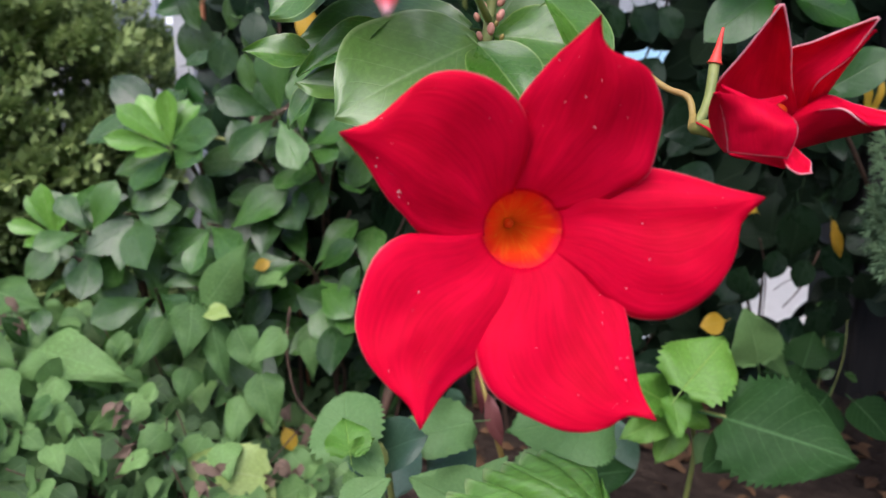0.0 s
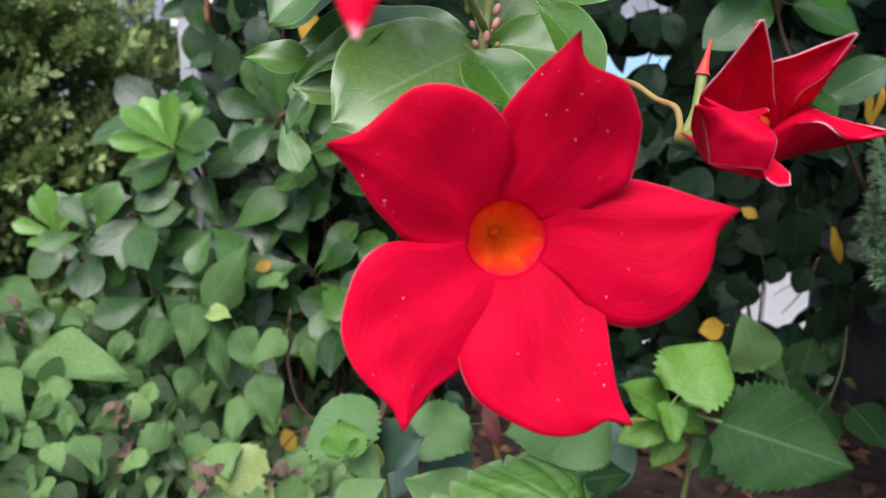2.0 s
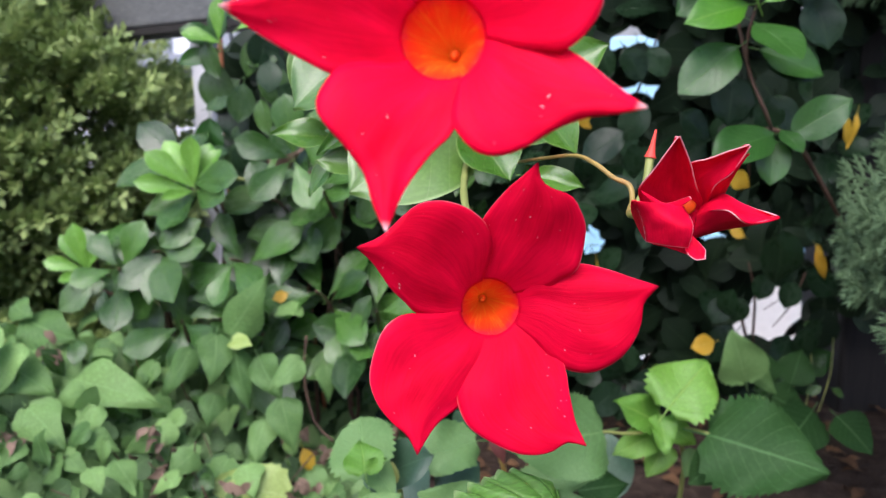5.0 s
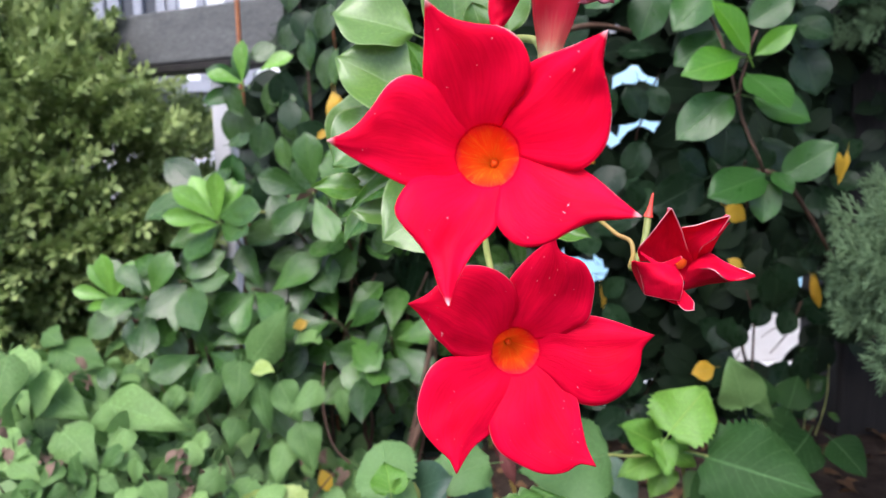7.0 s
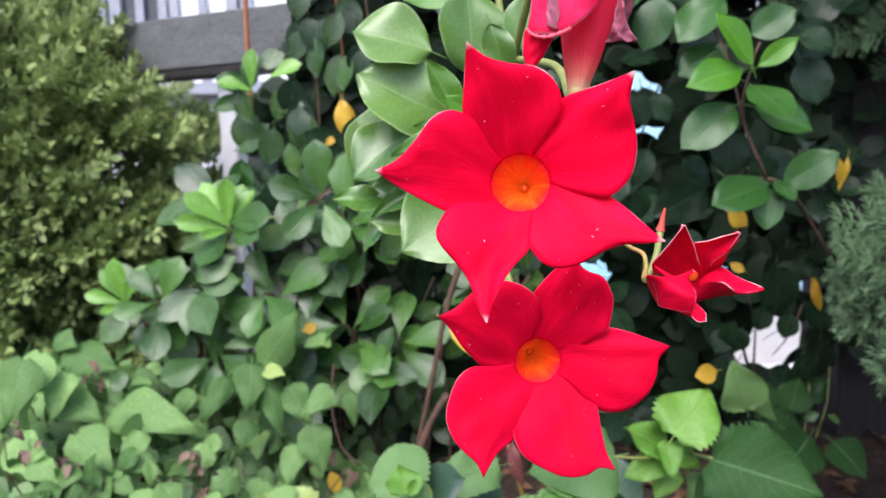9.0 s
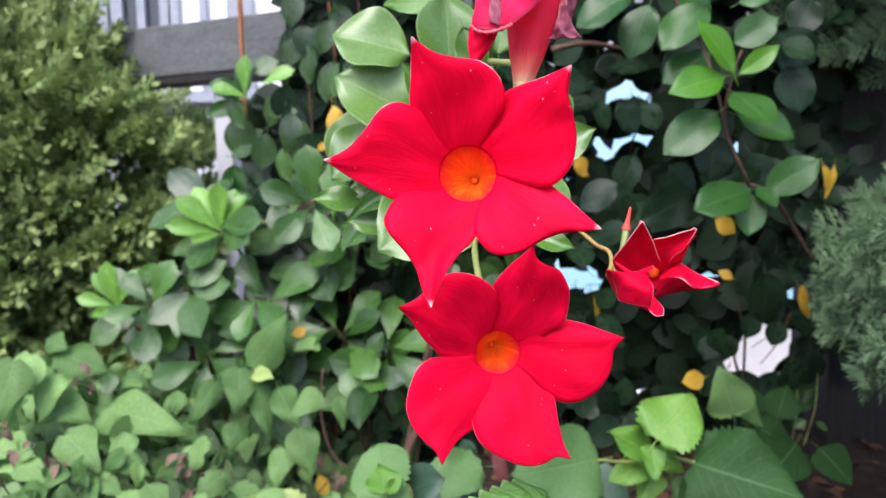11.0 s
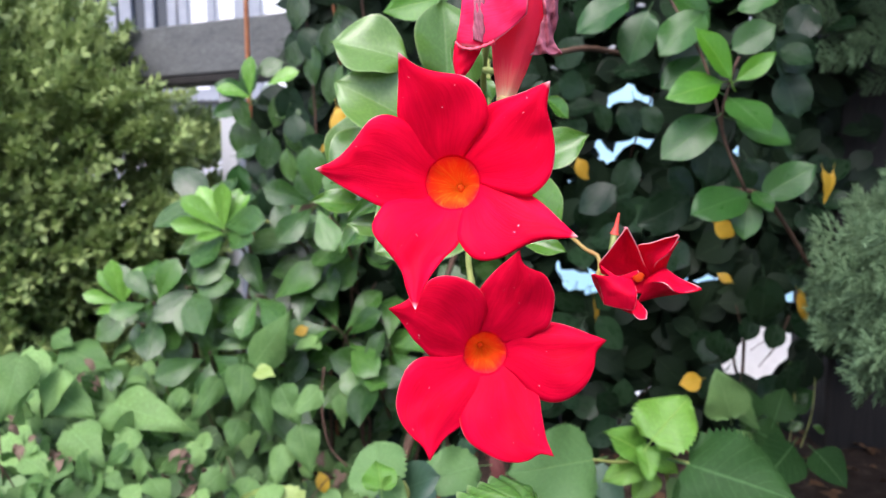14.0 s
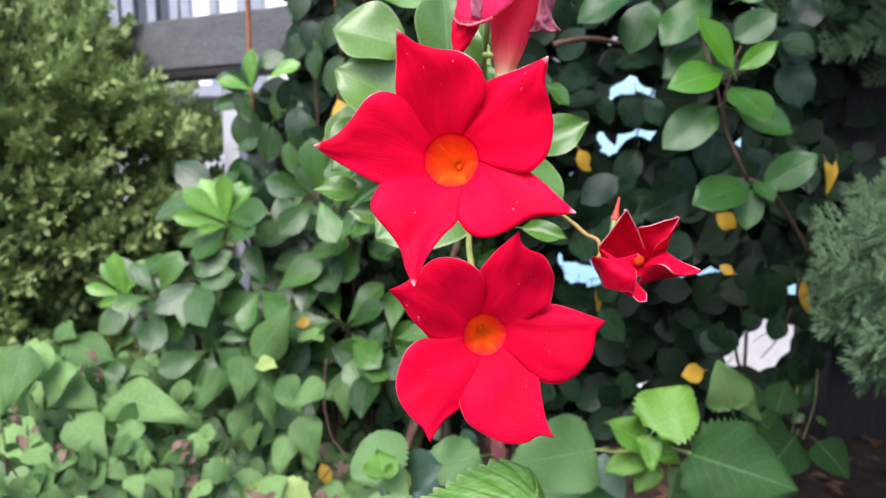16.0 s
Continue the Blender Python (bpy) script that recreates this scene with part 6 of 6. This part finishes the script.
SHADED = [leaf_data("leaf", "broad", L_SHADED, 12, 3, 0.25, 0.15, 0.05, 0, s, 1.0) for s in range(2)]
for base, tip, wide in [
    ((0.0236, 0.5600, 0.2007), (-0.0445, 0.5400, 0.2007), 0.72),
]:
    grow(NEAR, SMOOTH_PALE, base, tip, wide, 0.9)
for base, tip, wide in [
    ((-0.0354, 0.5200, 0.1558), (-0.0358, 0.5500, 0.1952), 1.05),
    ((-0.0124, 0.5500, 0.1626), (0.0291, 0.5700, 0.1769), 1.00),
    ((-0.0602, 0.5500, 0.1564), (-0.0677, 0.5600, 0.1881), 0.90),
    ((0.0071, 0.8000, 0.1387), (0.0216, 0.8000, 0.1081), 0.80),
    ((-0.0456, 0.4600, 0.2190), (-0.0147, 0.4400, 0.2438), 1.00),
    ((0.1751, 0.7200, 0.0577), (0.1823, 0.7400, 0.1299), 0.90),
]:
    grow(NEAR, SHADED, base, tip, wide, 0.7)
for base, tip, wide in [
    ((0.0259, 0.4200, 0.1998), (-0.0137, 0.4000, 0.2343), 1.00),
    ((0.0233, 0.4400, 0.1963), (0.0366, 0.4300, 0.2307), 0.90),
    ((-0.0588, 0.4000, 0.2142), (-0.0319, 0.4000, 0.2342), 0.90),
]:
    grow(NEAR, TOOTHED, base, tip, wide, 0.9)
for base, tip, wide in [
    ((0.0424, 0.6600, 0.1864), (0.0525, 0.6400, 0.1390), 0.50),
    ((0.0344, 0.7000, 0.1945), (0.0407, 0.6800, 0.1583), 0.45),
]:
    grow(NEAR, MAROON, base, tip, wide, 0.5)
shrub_twig([(0.0678, 0.7000, 0.0737), (0.0510, 0.6800, 0.1378), (0.0343, 0.7000, 0.2004)], 0.0030, 0.0022, PINKSTALK, NEAR)

quilted_leaf(
    [(0.0276, 0.1496, 0.2961), (0.0347, 0.1549, 0.3133), (0.0386, 0.1619, 0.3300), (0.0406, 0.1690, 0.3395), (0.0411, 0.1795, 0.3457)],
    [(0.0210, 0.1496, 0.2955), (-0.0043, 0.1602, 0.2967), (-0.0195, 0.1672, 0.3176), (-0.0126, 0.1725, 0.3354), (0.0011, 0.1760, 0.3444), (0.0134, 0.1786, 0.3508), (0.0263, 0.1813, 0.3543), (0.0397, 0.1813, 0.3492)],
    [(0.0337, 0.1514, 0.2945), (0.0445, 0.1637, 0.3082), (0.0479, 0.1725, 0.3245), (0.0463, 0.1795, 0.3358), (0.0423, 0.1813, 0.3455)], L_CRISP, NEAR)

for base, tip, wide in [
    ((-0.0544, 0.4050, 0.2458), (-0.0600, 0.4250, 0.2630), 1.10),
    ((-0.0543, 0.4050, 0.2485), (-0.0394, 0.4150, 0.2525), 0.60),
]:
    grow(NEAR, LIME_TOOTH, base, tip, wide, 0.5)


# thin seedlings at the foot of the shed
SEEDLING = [leaf_data("leaf", "round", L_MID, 8, 2, 0.15, 0.2, 0.03, 0, 4, 0.9)]
for base, tip, wide in [
    ((0.4738, 0.9300, 0.1298), (0.4955, 0.9200, 0.1500), 1.00),
    ((0.5096, 0.9500, 0.1326), (0.5223, 0.9400, 0.1549), 1.00),
    ((0.4643, 0.9200, 0.1145), (0.4358, 0.9100, 0.1322), 1.00),
    ((0.5010, 0.9600, 0.1486), (0.5078, 0.9500, 0.1707), 1.00),
    ((0.5239, 0.9200, 0.1147), (0.5374, 0.9100, 0.1060), 1.00),
    ((0.4355, 0.9000, 0.1155), (0.4078, 0.8900, 0.1269), 1.00),
    ((0.5333, 0.9800, 0.1781), (0.5095, 0.9700, 0.1937), 1.00),
    ((0.4769, 0.9400, 0.1548), (0.4554, 0.9300, 0.1392), 1.00),
    ((0.4794, 0.9000, 0.1156), (0.4948, 0.8900, 0.1272), 1.00),
]:
    grow(WEED, SEEDLING, base, tip, wide, 0.8)
for foot, top in [((0.5077, 0.9200, 0.0803), (0.5380, 0.9500, 0.1771)), ((0.4897, 0.9200, 0.0802), (0.5126, 0.9700, 0.1937)), ((0.4658, 0.9200, 0.0801), (0.4769, 0.9400, 0.1548))]:
    shrub_twig([foot, Vector(foot).lerp(Vector(top), 0.5) + Vector((0.006, 0, 0)), top], 0.0012, 0.0007, STALK, WEED)


# ---- yellowed leaves ----
for base, tip, wide in [
    ((-0.2047, 0.8600, 0.2733), (-0.2222, 0.8500, 0.2675), 1.20),
    ((0.3404, 0.8600, 0.2009), (0.3098, 0.8500, 0.1958), 1.40),
    ((-0.1871, 0.8200, 0.0824), (-0.1742, 0.8100, 0.0549), 1.00),
    ((-0.1778, 1.0000, 0.5856), (-0.1726, 1.0000, 0.5386), 1.00),
    ((-0.0261, 0.8000, 0.2892), (0.0353, 0.7800, 0.2458), 0.75),
    ((0.5584, 1.0000, 0.4880), (0.5733, 1.0000, 0.4451), 0.60),
    ((0.3633, 0.9000, 0.4142), (0.3938, 0.9000, 0.3943), 1.20),
    ((0.1788, 0.9500, 0.5061), (0.1916, 0.9500, 0.4773), 1.20),
]:
    grow(SHRUB, YELLOW_LEAF, base, tip, wide)

for base, tip, wide in [
    ((0.5066, 0.9500, 0.3054), (0.5237, 0.9500, 0.2586), 0.50),
    ((0.4208, 0.9800, 0.3175), (0.3990, 0.9800, 0.3306), 1.00),
    ((0.1789, 0.9800, 0.4919), (0.2028, 0.9800, 0.4756), 0.90),
    ((-0.1789, 0.9800, 0.5858), (-0.1719, 0.9700, 0.5266), 0.70),
    ((0.2153, 1.0000, 0.2885), (0.2247, 1.0000, 0.2481), 0.40),
    ((0.5319, 1.0000, 0.3097), (0.5451, 1.0000, 0.2519), 0.30),
    ((0.5248, 0.9000, 0.4872), (0.5179, 0.9000, 0.4404), 0.35),
    ((-0.2027, 0.9700, 0.5185), (-0.1854, 0.9700, 0.5309), 0.90),
]:
    grow(SHRUB, YELLOW_LEAF, base, tip, wide)


DRY_LEAF = [leaf_data("leaf", "elliptic", L_SEED, 10, 3, 0.6, 0.25, 0.08, 0, 14, 1.0)]
for base, tip, wide in [
    ((-0.1788, 0.9000, 0.4610), (-0.2324, 0.8800, 0.3989), 0.28),
    ((-0.1884, 0.9200, 0.4524), (-0.2243, 0.9000, 0.4213), 0.22),
]:
    grow(SHRUB, DRY_LEAF, base, tip, wide)


# ---- conifers ----
def sprig_data(name, mat, leaves, seed, long=0.2, wide=0.11):
    """A short shoot with small leaves all round, 1 long."""
    rng = random.Random(seed)
    vs, fs, us = [], [], []
    for i in range(leaves):
        t = 0.1 + 0.9 * i / leaves
        a = i * 2.4
        d = Vector((math.cos(a) * 0.75, 0.75, math.sin(a) * 0.75)).normalized()
        s = d.cross(Vector((0.3, 0.2, 0.9))).normalized() * wide * rng.uniform(0.7, 1.1)
        p = Vector((0, t, 0))
        e = d * long * rng.uniform(0.8, 1.2)
        k = len(vs)
        vs += [p, p + e * 0.5 + s, p + e, p + e * 0.5 - s]
        us += [(0.5, 0), (1, 0.5), (0.5, 1), (0, 0.5)]
        fs.append((k, k + 1, k + 2, k + 3))
    me = bpy.data.meshes.new(name)
    me.from_pydata([v[:] for v in vs], [], fs)
    lay = me.uv_layers.new(name="UVMap")
    for lp in me.loops:
        lay.data[lp.index].uv = us[lp.vertex_index]
    me.materials.append(mat)
    return me


def make_bush():
    b = empty("box_bush", (-1.12, 1.32, 0.0), "rounded bush with fine yellow-green foliage beside the fence", "bush")
    rng = random.Random(31)
    mesh = [sprig_data("sprig", L_BUSH, 20, s, 0.32, 0.085) for s in range(4)]
    mats = []
    for k_in in range(19000):
        u = rng.uniform(-1, 1)
        a = rng.uniform(2.6, 6.9)
        n = Vector((math.sqrt(1 - u * u) * math.cos(a), math.sqrt(1 - u * u) * math.sin(a), u))
        low = rng.random() < 0.4
        if low:
            n = Vector((math.cos(a), math.sin(a), rng.uniform(-1, 0.1)))
        lump = 1 + 0.20 * noise.noise(n * 2.6) + 0.14 * noise.noise(n * 7.0)
        rad = lump * rng.uniform(0.80, 1.0)
        p = b.location + Vector((n.x * 0.58 * rad, n.y * 0.40 * rad, 0.42 + n.z * 0.46 * (1 if low and n.z < 0 else rad)))
        if k_in < 7500:
            rad = lump * rng.uniform(0.4, 1.0)
            p = b.location + Vector((n.x * 0.53 * rad, n.y * 0.34 * rad, 0.38 + n.z * 0.46 * rad))
        if p.z < 0.0 or open_gap(p) or k_in >= 7500 and noise.noise(p * 6.0) < -0.22:
            continue
        d = (n + Vector((rng.uniform(-0.6, 0.6), rng.uniform(-0.6, 0.6), rng.uniform(-0.2, 0.9)))).normalized()
        ln = rng.uniform(0.036, 0.080)
        mats.append((rng.randrange(4), leaf_matrix(p, p + d * ln, (rng.uniform(-1, 1), rng.uniform(-1, 1), 1))))
    tagged(joined("crown", mesh, mats, L_BUSH, b, "fine yellow-green foliage"), kind="stuff")
    bm = bmesh.new()
    for k in range(14):
        a = k * 0.9
        e = Vector((0.45 * math.cos(a), 0.3 * math.sin(a), 0.35 + 0.35 * rng.random()))
        tube(bm, [Vector((0, 0, -0.02)), e * 0.4 + Vector((0, 0, 0.12)), e], 0.010, 0.003, 6, 0.1)
    part("trunk", bm, TWIG, b, "brown branching stems")


make_bush()


def frond_data(name, mat, seed):
    """A flat spray of scale-leaved twigs, 1 long along y."""
    rng = random.Random(seed)
    vs, fs, us = [], [], []

    def needle(p, d, ln, r):
        a = d.cross(Vector((0.2, 0.1, 0.97))).normalized()
        b = d.cross(a)
        k = len(vs)
        for t, w in ((0, 0.75), (0.55, 1.0)):
            for q in range(3):
                vs.append(p + d * ln * t + r * w * (math.cos(q * 2.094) * a + math.sin(q * 2.094) * b))
                us.append((0.5, t))
        vs.append(p + d * ln)
        us.append((0.5, 1))
        for q in range(3):
            fs.append((k + q, k + (q + 1) % 3, k + 3 + (q + 1) % 3, k + 3 + q))
            fs.append((k + 3 + q, k + 3 + (q + 1) % 3, k + 6))

    for i in range(8):
        t = i / 8
        p = Vector((0.03 * math.sin(t * 5), t, 0.02 * math.sin(t * 7)))
        needle(p, Vector((0, 1, 0)), 0.18, 0.016)
        for sgn in (-1, 1):
            ln = 0.42 * (1 - t) ** 0.7 + 0.10
            d = Vector((sgn * 0.72, 0.66, rng.uniform(-0.25, 0.25))).normalized()
            m = 5 if t < 0.6 else 3
            for j in range(m):
                q = p + d * ln * j / m
                needle(q, d, ln / m * 1.5, 0.014)
                for s2 in (-1, 1):
                    e = (d + Vector((s2 * 0.5 * d.y, -s2 * 0.5 * d.x + 0.2, rng.uniform(-0.3, 0.3)))).normalized()
                    needle(q, e, 0.13 * (1.25 - 0.6 * j / m), 0.012)
    me = bpy.data.meshes.new(name)
    me.from_pydata([v[:] for v in vs], [], fs)
    lay = me.uv_layers.new(name="UVMap")
    for lp in me.loops:
        lay.data[lp.index].uv = us[lp.vertex_index]
    me.materials.append(mat)
    return me


def make_cypress():
    c = empty("cypress_bush", (0.86, 0.72, 0.0), "blue-green cypress with feathery scale-leaved sprays", "conifer")
    rng = random.Random(41)
    mesh = [frond_data("spray", L_CYPRESS, s) for s in range(3)]
    mats = []
    for k in range(640):
        up = k % 5 == 0
        o = Vector((0.74, 0.95, 0.72 if k % 2 else 0.95)) if up else Vector((0.612, 0.62, 0.360))
        s = Vector((0.22, 0.12, 0.10)) if up else Vector((0.16, 0.12, 0.10))
        v = noise.random_unit_vector() * rng.uniform(0.35, 1.0) ** 0.5
        p = o + Vector((v.x * s.x, v.y * s.y, v.z * s.z))
        d = Vector((v.x - 0.5, v.y * 0.8 - 0.3, v.z + rng.uniform(0.0, 0.7))).normalized()
        ln = rng.uniform(0.06, 0.11)
        mats.append((rng.randrange(3), leaf_matrix(p, p + d * ln, (rng.uniform(-0.5, 0.5), -1, rng.uniform(-0.2, 0.8)))))
    tagged(joined("crown", mesh, mats, L_CYPRESS, c, "blue-green feathery sprays"), kind="stuff")
    bm = bmesh.new()
    tube(bm, [(0, 0, -0.03), (0.01, 0, 0.3), (0, 0.01, 0.8)], 0.016, 0.006, 8, 0.1)
    for k in range(14):
        z = 0.2 + 0.01 * k
        tube(bm, [(0, 0, z), (-0.15, -0.05 + 0.01 * (k % 5), z + 0.04), (-0.38 + 0.015 * (k % 6), -0.18 + 0.03 * (k % 6), z + 0.10)], 0.005, 0.0015, 5)
    part("trunk", bm, TWIG, c, "brown trunk and limbs")


make_cypress()


# ---- litter on the soil ----
def make_litter():
    rng = random.Random(51)
    mesh = [leaf_data("leaf", "elliptic", L_LITTER, 5, 1, 0.3, 0.35, 0.06, 0, s) for s in range(3)]
    mats = []
    for _ in range(900):
        x, y = rng.uniform(-0.9, 1.2), rng.uniform(0.3, 1.35)
        a = rng.uniform(0, 6.283)
        p = Vector((x, y, ground_height(x, y) + 0.006))
        ln = rng.uniform(0.012, 0.036)
        mats.append((rng.randrange(3), leaf_matrix(p, p + Vector((math.cos(a), math.sin(a), rng.uniform(-0.1, 0.25))) * ln, (rng.uniform(-0.4, 0.4), rng.uniform(-0.4, 0.4), 1))))
    ob = joined("leaf_litter", mesh, mats, L_LITTER, None)
    tagged(ob, "scattered brown dead leaves lying on the soil", "leaf litter", kind="stuff")


make_litter()
